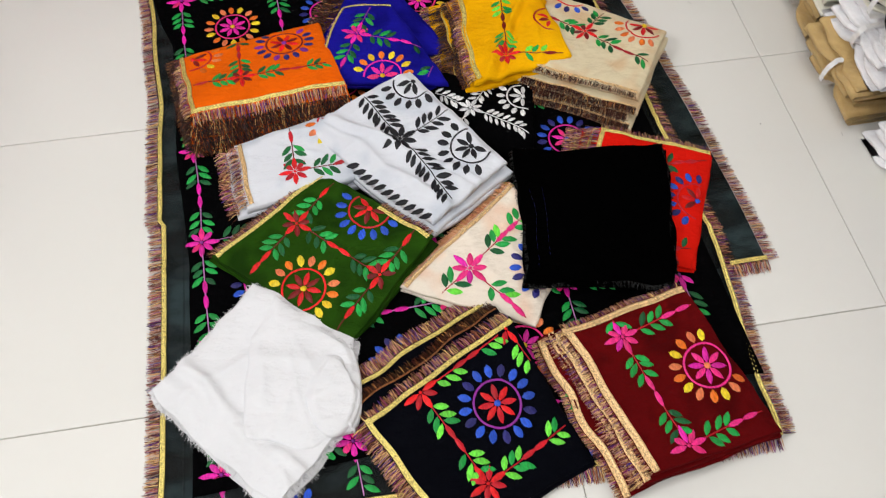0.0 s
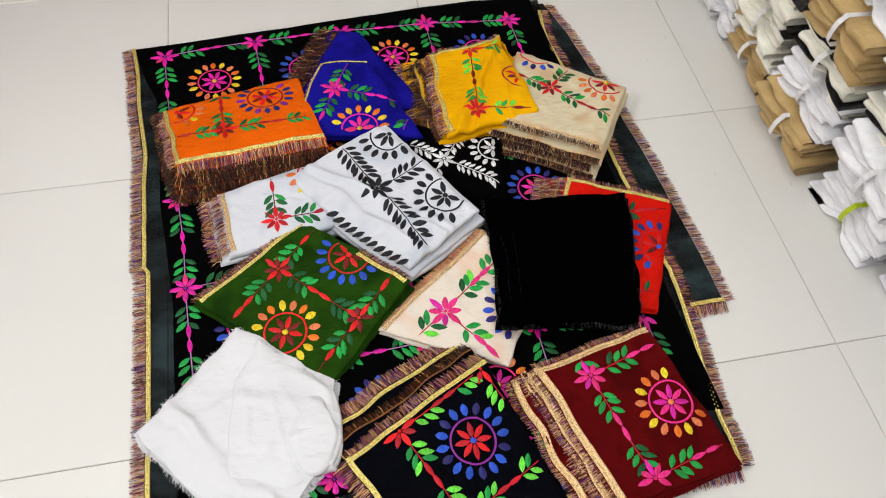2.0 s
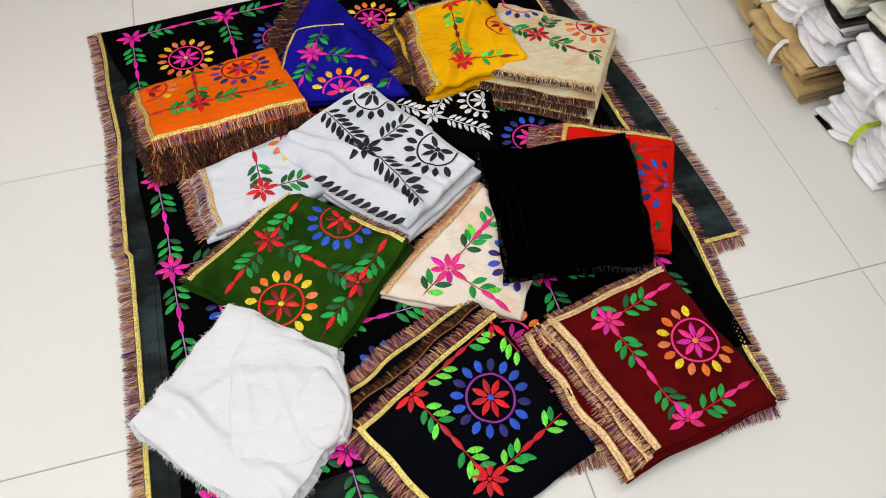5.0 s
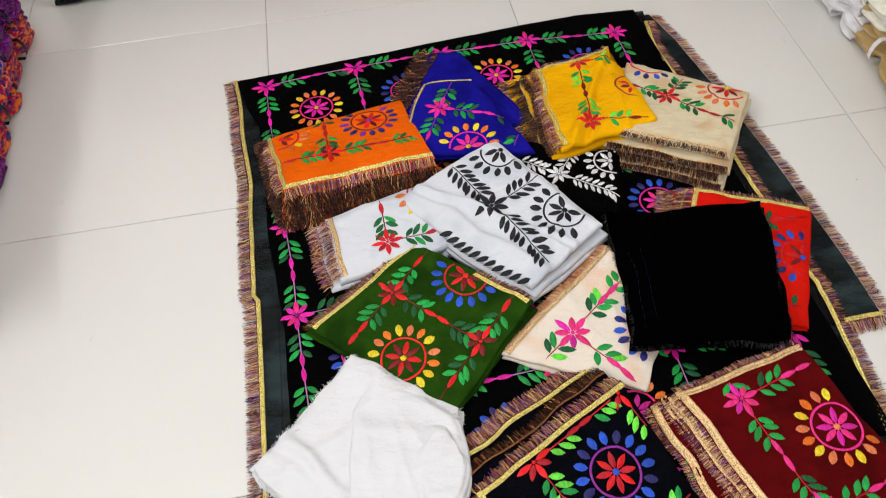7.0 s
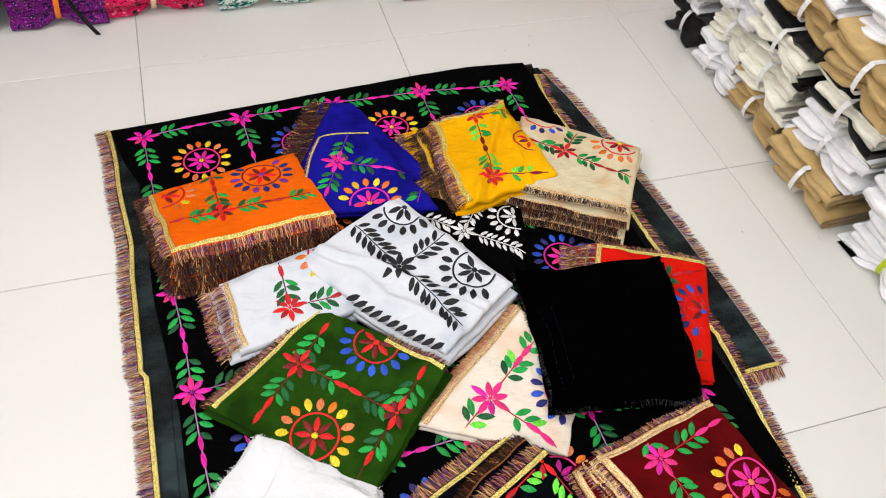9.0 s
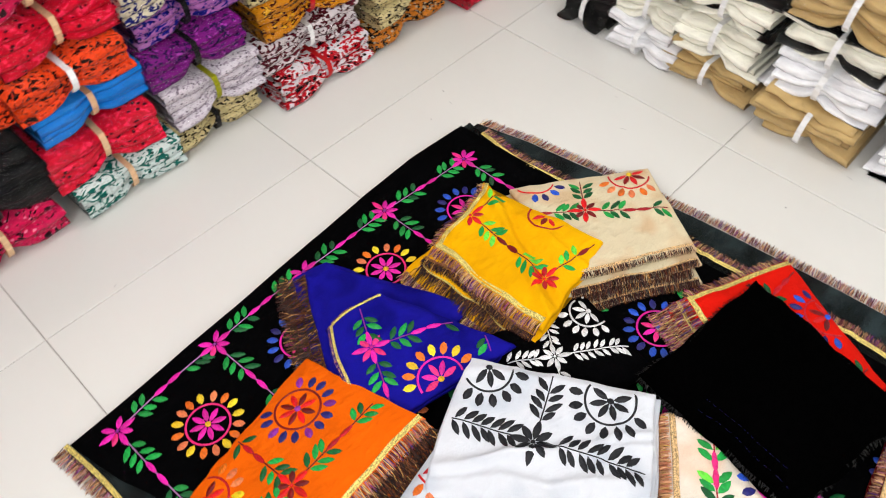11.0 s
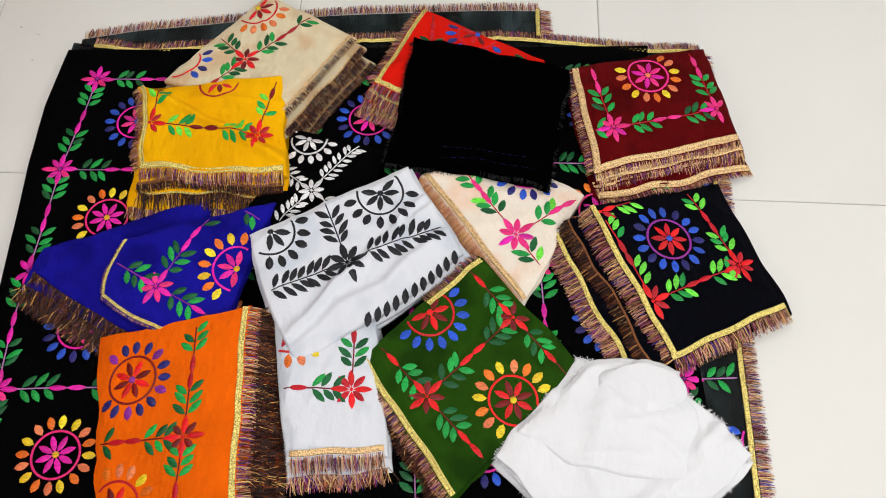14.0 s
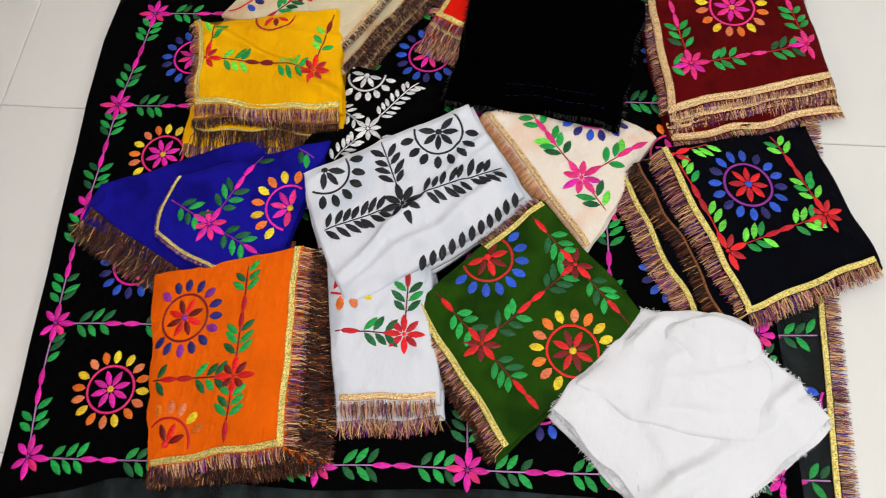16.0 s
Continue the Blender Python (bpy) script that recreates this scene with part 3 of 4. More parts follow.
def shawl_z(x, y):
    return max(main_z(x, y), sheer_z(x, y) + 0.001) if x > opaque_x(y) - 0.004 and y > -1.32 else sheer_z(x, y) + 0.0005


# ---- the folded shawls lying on it ----
def folded(name, label, quad, base, mat, layers, trims, seed, s=None, origin=None, rot=0, cell=0.19, cells=None, span=(-2, 2, -2, 2), wrinkle=0.004, creases=(),
           fringe=TINSEL, braid_mat=GOLD, spread=0.012, length=0.024, sag=0.006, braid_w=0.009, category="folded shawl", n=60, fan=None, size=1.04, bow=(0, 0, 0, 0), low_braid=(), low_fringe=None, low_sides=None, edge=0.005, low_on=True, top_braid=True, extra=(), low_spec=None):
    """A shawl folded into a flat pad: layers from the support up to the top face, braid and fringe on the trimmed sides, stitched grid on top.
    trims: sides with braid; fan: side -> how far the lowest layer sticks out there; low_spec: layer -> (braid, braid width, fringe, fringe length)."""
    rnd = random.Random(seed)
    mid = sum(np.array(p) for p in quad) / 4
    thing = empty(name, (mid[0], mid[1], base), label, category, "folded shawls on the spread shawl")
    top = Patch(*quad, seed=seed, wrinkle=wrinkle, sag=sag, creases=creases, bow=bow, edge=edge)
    PADS.append(top)
    fan = fan or {}
    for k in range(layers):
        f = (k + 1) / layers
        if k == layers - 1:
            p = top
        else:
            q = [np.array(c, float) for c in quad]
            for i in range(4):
                j = (i + 1) % 4
                e = q[j] - q[i]
                o = np.array((e[1], -e[0], 0.0))
                o /= np.linalg.norm(o)
                if np.dot(o, (q[i] + q[j]) / 2 - mid) < 0:
                    o = -o
                d = rnd.uniform(-0.2, 1.0) * spread * 0.4 + fan.get(i, spread * 0.3) * (1 - f) * rnd.uniform(0.75, 1.1)
                quad_shift = o * d
                q[i] = q[i] + quad_shift
                q[j] = q[j] + quad_shift
            for i in range(4):
                q[i][2] = base + (quad[i][2] - base) * f * 0.86
            p = Patch(*q, seed=seed + k * 5, wrinkle=wrinkle * 0.5, sag=sag, edge=max(0.008, edge), bow=bow)
        if k == 0:
            LOW.append(p)
        th = max(0.003, min(0.02, (mid[2] - base) / layers * 0.92))
        last = k == layers - 1
        part("top_layer" if last else "layer", *p.slab(n if last else 22, th, min(0.006, th * 0.5)), mat, thing)
        for side in (trims if last or low_sides is None else low_sides):
            line, out = p.edge_line(side)
            sd = seed * 31 + k * 7 + side
            if low_spec and k in low_spec:
                bm, bw, fm, fl = low_spec[k]
                if bm:
                    part("gold_braid", *braid(line, out, bw, zf=p.z), bm, thing, "gold zari braid")
                part("fringe", *strands(line, out, fl, 0.0004, sd, droop=0.7, floor_z=base + 0.002, spread=0.16, lift=0.002), fm, thing, "tinsel fringe")
            elif (last and top_braid) or k in low_braid:
                border(line, out, thing, braid_mat, fringe, length, 0.0006, sd, droop=0.55, width=braid_w, floor_z=base + 0.002, zf=p.z)
            elif low_on or last:
                part("fringe", *strands(line, out, length, 0.0005, sd, droop=0.45, floor_z=base + 0.002, spread=0.4, lift=0.0025), low_fringe or fringe, thing, "tinsel fringe")
    for side, u0, u1 in extra:
        line, out = top.edge_line(side, u0, u1)
        border(line, out, thing, braid_mat, fringe, length, 0.0008, seed + 900, droop=0.55, width=braid_w, floor_z=base + 0.002, zf=top.z)
    if s:
        ex, ey = square(rot, cell)
        m = 0.05
        near = [e for e in trims]

        def inside(x, y):
            u, v = top.uv(x, y)
            lo = lambda k: m if k in near else 0.012
            return lo(3) < u < 1 - lo(1) and lo(0) < v < 1 - lo(2)

        lattice(top.z, inside, origin, ex, ey, span, s, thing, seed, size, cells)
    return thing


RED_IN = ("darkred", "red")
# plain coloured cloths
ORANGE = cloth_mat("orange_georgette", lin(246, 104, 6))
YELLOW = cloth_mat("yellow_georgette", lin(255, 182, 3))
BLUE = cloth_mat("royal_blue_georgette", lin(24, 20, 148), ghost=(0.5, 0.5, 0.6, 1))
GREEN = cloth_mat("olive_green_georgette", lin(36, 72, 10), ghost=(0.5, 0.52, 0.5, 1))
MAROON = cloth_mat("maroon_georgette", lin(92, 5, 8), ghost=(0.6, 0.5, 0.5, 1))
REDC = cloth_mat("scarlet_georgette", lin(224, 26, 12))
BEIGE = cloth_mat("beige_georgette", lin(228, 214, 180), var=0.06, ghost=lin(244, 226, 214))
CREAM = cloth_mat("cream_georgette", lin(242, 230, 214), var=0.04, ghost=lin(252, 232, 222))
WHITE = cloth_mat("white_georgette", lin(218, 221, 228), var=0.03, ghost=lin(232, 236, 240), grain=0.12)
COTTON = cloth_mat("white_cotton", lin(227, 228, 231), var=0.03, grain=0.12)
NAVY = cloth_mat("midnight_georgette", lin(3, 4, 11), spec=0.05)
PLAINBLACK = cloth_mat("black_cotton", lin(1, 1, 1), 1.0, 0.1, 0.0, spec=0.01)

folded("folded_shawl", "beige folded shawl with dark red flowers and brown fringe edges",
       [(0.191, -0.388, 0.045), (0.387, -0.55, 0.06), (0.272, -0.726, 0.08), (0.084, -0.61, 0.075)], 0.014, BEIGE, 4, (2,), 21,
       dict(flower=("red", "darkred"), stem="darkred", spindle="crimson", leaf=("deep", "deep", "green"), mand=((("coral", "orange"), "red", ("red", "darkred"), "yellow"), (("blue", "navy"), "red", ("crimson", "red"), "blue"))),
       (0.224, -0.533), 43, 0.177, cells={(0, 0): 0, (0, -1): 1}, span=(0, 1, -1, 1), low_spec={0: (PALE_GOLD, 0.003, TINSEL_DARK, 0.012), 1: (PALE_GOLD, 0.003, TINSEL_DARK, 0.014), 2: (PALE_GOLD, 0.003, TINSEL_DARK, 0.011)}, fan={2: 0.042}, fringe=TINSEL_DARK, length=0.009, braid_mat=PALE_GOLD, braid_w=0.004)
folded("folded_shawl", "royal blue folded shawl with magenta flowers, under the orange one",
       [(-0.21, -0.246, 0.03), (-0.166, -0.25, 0.03), (-0.05, -0.52, 0.036), (-0.325, -0.46, 0.03)], 0.014, BLUE, 3, (3,), 22, fan={3: 0.045}, length=0.028, low_fringe=TINSEL_DARK, top_braid=False)
folded("folded_shawl", "royal blue folded shawl with magenta flowers and yellow mandala",
       [(-0.262, -0.38, 0.056), (-0.158, -0.395, 0.066), (-0.08, -0.625, 0.07), (-0.325, -0.565, 0.05)], 0.04, BLUE, 2, (3, 0), 23,
       dict(flower=("magenta", "pink"), stem="purple", spindle="magenta", leaf=("green", "deep"), mand=((("yellow", "orange"), "magenta", ("pink", "magenta"), "yellow"),)),
       (-0.238, -0.463), -28, 0.18, cells={(0, 0): 0}, span=(0, 1, -1, 1), length=0.004, spread=0.004, braid_w=0.005, bow=(0.008, 0, 0, 0.01), low_on=False)
folded("folded_shawl", "mustard yellow folded shawl with red flowers and layered brown fringe",
       [(-0.016, -0.388, 0.062), (0.151, -0.353, 0.062), (0.168, -0.605, 0.088), (-0.024, -0.635, 0.075)], 0.018, YELLOW, 4, (3, 0), 24,
       dict(flower=("red", "crimson"), stem="darkred", spindle="darkred", leaf=("bright", "green", "green"), mand=(((), "crimson", RED_IN, "orange"),)),
       (0.074, -0.388), -7.6, 0.198, cells={(0, 0): 0}, span=(0, 1, 0, 1), low_spec={0: (None, 0.003, TINSEL, 0.022), 1: (GOLD, 0.003, TINSEL_DARK, 0.038), 2: (BROWN_BRAID, 0.004, TINSEL_DARK, 0.012)}, low_sides=(3,), spread=0.004, fan={3: 0.075, 0: 0.01, 1: 0.03}, wrinkle=0.005, edge=0.012, creases=((0.06, -0.522, 1.073, 0.009, 0.009), (0.074, -0.53, 1.1, 0.007, -0.005), (0.1, -0.56, 0.9, 0.012, 0.004)), length=0.018, size=1.0)
folded("folded_shawl", "white folded shawl with red flower and gold braid edge",
       [(-0.494, -0.705, 0.045), (-0.256, -0.651, 0.055), (-0.247, -0.799, 0.055), (-0.477, -0.842, 0.04)], 0.014, WHITE, 2, (3,), 25,
       dict(flower=("red", "crimson"), stem="darkred", spindle="crimson", leaf=("deep", "green"), mand=((("coral", "yellow", "orange"), "red", ("red", "crimson"), "yellow"),)),
       (-0.388, -0.786), 4, 0.19, fan={3: 0.045}, cells={(0, -1): 0}, span=(0, 1, -1, 0), braid_mat=PALE_GOLD)
folded("folded_shawl", "orange folded shawl with dark red flowers and thick brown fringe",
       [(-0.604, -0.447, 0.035), (-0.316, -0.384, 0.032), (-0.278, -0.622, 0.088), (-0.568, -0.646, 0.082)], 0.018, ORANGE, 7, (2, 3), 26,
       dict(flower=("red", "darkred"), stem="darkred", spindle="crimson", leaf=("green", "green", "deep"), mand=((("navy", "navy", "purple"), "darkred", RED_IN, "purple"), (("coral", "orange", "yellow"), "crimson", RED_IN, "red"))),
       (-0.474, -0.554), 4, 0.186, cells={(-1, -1): 1, (0, -1): 0}, span=(-1, 1, -1, 0), fan={2: 0.05, 3: 0.015}, spread=0.005, low_fringe=TINSEL_DARK, length=0.018, wrinkle=0.003)
folded("folded_shawl", "black folded shawl with white stitched leaves, partly covered",
       [(-0.1, -0.575, 0.045), (0.089, -0.64, 0.04), (0.05, -0.807, 0.036), (-0.119, -0.743, 0.05)], 0.016, BLACK, 2, (), 27,
       dict(dense=True, flower=("white",), stem="white", spindle="white", leaf=("white",), mand=((("white",), "white", ("white",), "white"),)), (-0.042, -0.684), -36, 0.155, size=0.88, cells={(0, -1): 0}, span=(-1, 1, -1, 1))
folded("folded_shawl", "olive green folded shawl with red flowers and yellow mandala",
       [(-0.536, -0.939, 0.042), (-0.34, -0.795, 0.05), (-0.163, -0.972, 0.064), (-0.332, -1.134, 0.03)], 0.014, GREEN, 4, (0,), 28,
       dict(flower=("red", "darkred"), stem="darkred", spindle="red", leaf=("green", "deep", "green"), mand=((("yellow", "orange", "coral"), "red", ("red", "darkred"), "yellow"), (("blue",), "crimson", RED_IN, "red"))),
       (-0.393, -0.899), -44.4, 0.184, fan={0: 0.02}, cells={(0, 0): 0, (0, -1): 1}, span=(0, 1, -1, 1), low_fringe=TINSEL_DARK, wrinkle=0.005, length=0.016, extra=((1, 0.55, 1.0),))
folded("folded_shawl", "cream folded shawl with pink flower and peach tinsel edge",
       [(-0.227, -1.044, 0.036), (-0.002, -0.873, 0.048), (0.085, -0.98, 0.035), (-0.018, -1.146, 0.03)], 0.014, CREAM, 3, (0,), 29,
       dict(flower=("pink", "pink", "magenta"), stem="crimson", spindle="pink", leaf=("green", "bright", "deep"), mand=((("blue", "navy"), "magenta", ("pink",), "blue"), (("coral", "blue"), "pink", ("pink",), "blue"))),
       (-0.107, -1.033), 37, 0.185, fringe=TINSEL_PEACH, braid_mat=PALE_GOLD, length=0.018, spread=0.003, size=1.2, cells={(0, 0): 0}, span=(-1, 1, 0, 1))
WHITE_SHAWL = folded("folded_shawl", "white folded shawl with black stitched flowers and leaves",
       [(-0.152, -0.608, 0.086), (-0.014, -0.846, 0.078), (-0.158, -0.94, 0.068), (-0.343, -0.7, 0.062)], 0.026, WHITE, 4, (), 30,
       dict(dense=True, flower=("black",), stem="black", spindle="black", leaf=("black",), mand=((("black",), "black", ("black",), "black"),)),
       (-0.19, -0.763), 26.2, 0.188, wrinkle=0.006, creases=((-0.27, -0.72, -0.75, 0.009, 0.008), (-0.24, -0.80, -0.85, 0.009, 0.008), (-0.30, -0.70, -0.65, 0.007, 0.006), (-0.1, -0.72, -1.0, 0.009, 0.005)), cells={(0, 0): 0, (0, -1): 0}, span=(0, 1, -1, 1), size=1.25, bow=(0.0, 0.0, 0.012, 0.01), spread=0.02)
folded("folded_shawl", "scarlet folded shawl with blue mandala, under the black cloth",
       [(0.2, -0.77, 0.05), (0.391, -0.852, 0.035), (0.275, -1.085, 0.03), (0.083, -0.993, 0.045)], 0.014, REDC, 4, (0, 3), 31,
       dict(flower=("crimson", "red"), stem="darkred", spindle="crimson", leaf=("deep", "green"), mand=((("blue", "navy"), "crimson", ("darkred", "red"), "blue"),)),
       (0.238, -0.869), 0, 0.18, cells={(0, 0): 0}, span=(0, 1, 0, 1), low_spec={k: (GOLD if k != 1 else None, 0.006, TINSEL, 0.02) for k in range(3)}, fan={3: 0.06}, length=0.02, low_sides=(3,))
folded("folded_shawl", "maroon folded shawl with pink flowers and yellow orange mandala",
       [(0.022, -1.172, 0.038), (0.235, -1.133, 0.06), (0.314, -1.389, 0.036), (0.096, -1.428, 0.046)], 0.016, MAROON, 6, (3, 0), 32,
       dict(flower=("pink", "pink", "magenta"), stem="crimson", spindle="pink", leaf=("green", "deep", "green"), mand=((("yellow", "coral", "orange"), "pink", ("pink", "magenta"), "coral"),)),
       (0.113, -1.205), 14.7, 0.196, cells={(0, 0): 0}, span=(0, 1, -1, 1), low_braid=(0, 2, 4), fan={3: 0.06, 0: 0.01}, braid_mat=PALE_GOLD, length=0.013, wrinkle=0.003, braid_w=0.012, low_on=False, low_sides=(3,))
NAVY_SHAWL = folded("folded_shawl", "midnight black folded shawl with red flowers, blue mandala and gold braid",
       [(-0.317, -1.274, 0.042), (-0.067, -1.15, 0.07), (0.014, -1.383, 0.022), (-0.215, -1.47, 0.03)], 0.016, NAVY, 3, (0, 3), 33,
       dict(flower=("red", "crimson"), stem="crimson", spindle="crimson", leaf=("bright", "green", "bright"), mand=((("blue", "blue", "navy"), "purple", ("red", "crimson"), "blue"),)),
       (-0.225, -1.248), 27.6, 0.17, cells={(0, 0): 0}, span=(0, 1, 0, 1), low_spec={0: (GOLD, 0.008, TINSEL, 0.026), 1: (BROWN_BRAID, 0.003, TINSEL_DARK, 0.02)}, low_sides=(0,), fan={0: 0.095}, length=0.024, wrinkle=0.004)

black_pile = folded("folded_cloth", "plain black cotton cloth folded square with frayed edges",
       [(0.024, -0.812, 0.064), (0.297, -0.844, 0.066), (0.225, -1.126, 0.074), (-0.012, -1.082, 0.062)], 0.048, PLAINBLACK, 4, (), 34, category="folded cloth", spread=0.006, wrinkle=0.004, edge=0.014)
white_pile = folded("folded_cloth", "plain white cotton cloth folded square with frayed crumpled edges",
       [(-0.476, -1.006, 0.042), (-0.325, -1.136, 0.034), (-0.458, -1.374, 0.034), (-0.643, -1.168, 0.028)], 0.014, COTTON, 5, (), 35, category="folded cloth", spread=0.014, wrinkle=0.005, n=70, bow=(0.004, 0.034, 0.008, -0.004), edge=0.012,
       creases=((-0.57, -1.16, -1.0, 0.011, 0.007), (-0.54, -1.2, -0.85, 0.009, 0.006), (-0.5, -1.27, -0.75, 0.01, 0.005), (-0.42, -1.1, 0.5, 0.012, 0.004)))


def flap(quad, lift, seed, bow, creases, frayed):
    """A loose fold of the white cloth lying on the pile."""
    f = Patch(*[(x, y, max(0.03, PADS[-1].z(x, y)) + lift) for x, y in quad], seed=seed, wrinkle=0.0045, freq=11, sag=0.005, edge=0.014, bow=bow, creases=creases)
    part("folded_flap", *f.slab(44, 0.016, 0.006), COTTON, white_pile)
    for side in frayed:
        line, out = f.edge_line(side)
        part("frayed_edge", *strands(line, out, 0.011, 0.0013, seed * 9 + side, width=0.0009, spread=0.8), FRAY_WHITE, white_pile, "loose white yarn")


flap([(-0.44, -1.05), (-0.33, -1.142), (-0.336, -1.28), (-0.5, -1.27)], 0.005, 61, (0.004, 0.016, 0.02, 0.012), ((-0.4, -1.19, 0.9, 0.012, 0.004), (-0.45, -1.15, -0.3, 0.014, 0.004)), (0,))
flap([(-0.362, -1.17), (-0.333, -1.19), (-0.345, -1.275), (-0.385, -1.262)], 0.012, 62, (0.012, 0.016, 0.014, 0.016), (), ())
for side in range(4):
    line, out = PADS[-2].edge_line(side)
    part("frayed_edge", *strands([p - np.array((0, 0, 0.006)) for p in line], out, 0.011, 0.0016, 700 + side, width=0.0012, spread=0.7), FRAY_BLACK, black_pile, "loose black yarn")
    line, out = PADS[-1].edge_line(side)
    part("frayed_edge", *strands([p - np.array((0, 0, 0.004)) for p in line], out, 0.013, 0.0014, 720 + side, width=0.0009, spread=0.8), FRAY_WHITE, white_pile, "loose white yarn")
    part("frayed_edge", *strands([p - np.array((0, 0, 0.016)) for p in line], out, 0.016, 0.002, 740 + side, width=0.0009, spread=0.8), FRAY_WHITE, white_pile, "loose white yarn")
for off, a0, a1 in ((0.06, 0.1, 0.95), (0.14, 0.3, 0.86)):
    st = Stitch(PADS[-2].z, PADS[-2].inside)
    for i in range(40):
        if i % 3:
            v0, v1 = a0 + (a1 - a0) * i / 40, a0 + (a1 - a0) * (i + 0.8) / 40
            st.cord([tuple(PADS[-2].at(off, v)[:2]) for v in (v0, v1)], 0.0004, "navy", 0.0004)
    st.done("stitch_line", black_pile)
wp = PADS[9]
st = Stitch(wp.z, lambda x, y: True)
for i in range(11):
    v = 0.02 + 0.62 * i / 11
    p, q = wp.at(1 - v, 0.965), wp.at(0.98 - v, 0.965)
    a = math.atan2(q[1] - p[1], q[0] - p[0])
    st.leaf(p[0], p[1], a + 0.9, 0.026, 0.0115, "black")
st.done("leaf_border", WHITE_SHAWL)
nl = LOW[12]
for u0, u1 in ((0.05, 0.5), (0.5, 0.95)):
    vine(nl.z, lambda x, y: nl.inside(x, y, 0.02), nl.at(u0, 0.2)[:2], nl.at(u1, 0.17)[:2], dict(stem="darkred", spindle="crimson", leaf=("crimson", "deep", "green")), NAVY_SHAWL, random.Random(8), 0.9)

lattice(shawl_z, on_shawl, (-0.604, -0.257), (0.2023, 0.0033), (0.0127, -0.2117), (0, 4, 0, 6), SHAWL_S, shawl, 11, 1.06, bend=(0, 0.017, 0.023, 0.021, 0))


# ---- wrapped bundles along the walls ----
def bundle(x, y, z, rot, w, d, h, mats, band, seed, label, layers=4, fan=0.0, squeeze=0.42, loose=0.25, group="wrapped bundles along the wall"):
    """Folded cloths tied round the middle and wrapped in clear plastic."""
    rnd = random.Random(seed)
    M = pose(x, y, z, 0, 0, rot + rnd.uniform(-2.5, 2.5))
    thing = empty("cloth_bundle", (x, y, z), label, "bundle", group)
    NU = 14

    def pinch(u):
        return 1 - squeeze * math.exp(-(u / (0.15 * w)) ** 2)

    def ring(u, z0, z1, yf, inset, ph):
        k = pinch(u)
        endf = 1 - 0.22 * max(0, (abs(u) / (w / 2) - 0.82) / 0.18) ** 2
        zc = (z0 + z1) / 2
        a = (z1 - z0) / 2 * endf
        zc = h / 2 + (zc - h / 2) * k + fan * (zc / h - 0.5) * abs(u) / w
        a *= k
        wob = 0.006 * nz(u * 1.0, ph, 22, seed)
        f = yf + 0.018 * math.exp(-(u / (0.1 * w)) ** 2) + wob - inset
        pts = [(f + 0.3 * a, zc - a), (f, zc - 0.6 * a), (f - 0.002, zc), (f, zc + 0.6 * a), (f + 0.3 * a, zc + a), (d * 0.5, zc + a * 0.95), (d - 0.01, zc + a), (d, zc), (d - 0.01, zc - a), (d * 0.5, zc - a)]
        return [(u, py, max(0.0005, pz + (0.002 + 0.004 * loose) * nz(u * 3, py * 3 + ph, 9, seed + 2))) for py, pz in pts]

    def tube(z0, z1, yf, inset, ph, w2, shift=0.0, slope=0.0):
        verts, faces = [], []
        for i in range(NU + 1):
            u = -w2 / 2 + w2 * i / NU
            verts += [(a + shift, b + 0.25 * slope * u, max(0.0005, c + slope * u * (0.2 if z0 < 0.001 else 1.0))) for a, b, c in ring(u, z0, z1, yf, inset, ph)]
        K = 10
        for i in range(NU):
            for j in range(K):
                faces.append((i * K + j, i * K + (j + 1) % K, (i + 1) * K + (j + 1) % K, (i + 1) * K + j))
        faces.append(tuple(range(K)))
        faces.append(tuple(NU * K + j for j in reversed(range(K))))
        return [tuple(M @ Vector(v)) for v in verts], [tuple(reversed(f)) for f in faces]

    cuts = [0.0]
    for k in range(layers):
        cuts.append(cuts[-1] + rnd.uniform(0.6, 1.4))
    cuts = [h * c / cuts[-1] for c in cuts]
    for k in range(layers):
        part("folded_cloth", *tube(cuts[k], cuts[k + 1] - 0.0004, rnd.uniform(0, 0.012 + 0.022 * loose), 0, k * 3.7, w * rnd.uniform(0.98 - 0.16 * loose, 1.0), rnd.uniform(-1, 1) * 0.016 * loose,
                                   rnd.uniform(-1, 1) * 0.085 * loose), mats[k % len(mats)], thing)
    part("plastic_wrap", *tube(-0.001, h + 0.003, 0.0, 0.006, 50.0, w * 1.02), WRAP, thing, "clear crinkled plastic wrap")
    if band:
        bw = 0.012
        verts, faces = [], []
        for s in (-bw / 2, bw / 2):
            prof = ring(rnd.uniform(-0.001, 0.001), 0, h, 0, 0.010, 50.0)
            verts += [(s + 0.008 * (pz / h - 0.5), py - 0.002 if j < 5 else py, pz + (0.003 if 4 <= j <= 6 else 0)) for j, (_, py, pz) in enumerate(prof)]
        for j in range(10):
            faces.append((j, (j + 1) % 10, 10 + (j + 1) % 10, 10 + j))
        part("tie_band", [tuple(M @ Vector(v)) for v in verts], faces, band, thing, smooth=False)
    return thing


def plain(name, col, rough=0.5):
    n = Nodes(name)
    f = n.noise(24.0, 5.0, stretch=(1.0, 1.0, 3.5))
    r = n.ramp(f.outputs[0], [(0.3, shade(col, 0.86)), (0.62, shade(col, 1.06))])
    n.link(r.outputs[0], n.b.inputs["Base Color"])
    n.b.inputs["Roughness"].default_value = rough
    film_coat(n)
    n.bump(f.outputs[0], 0.6, 0.01)
    return n.m


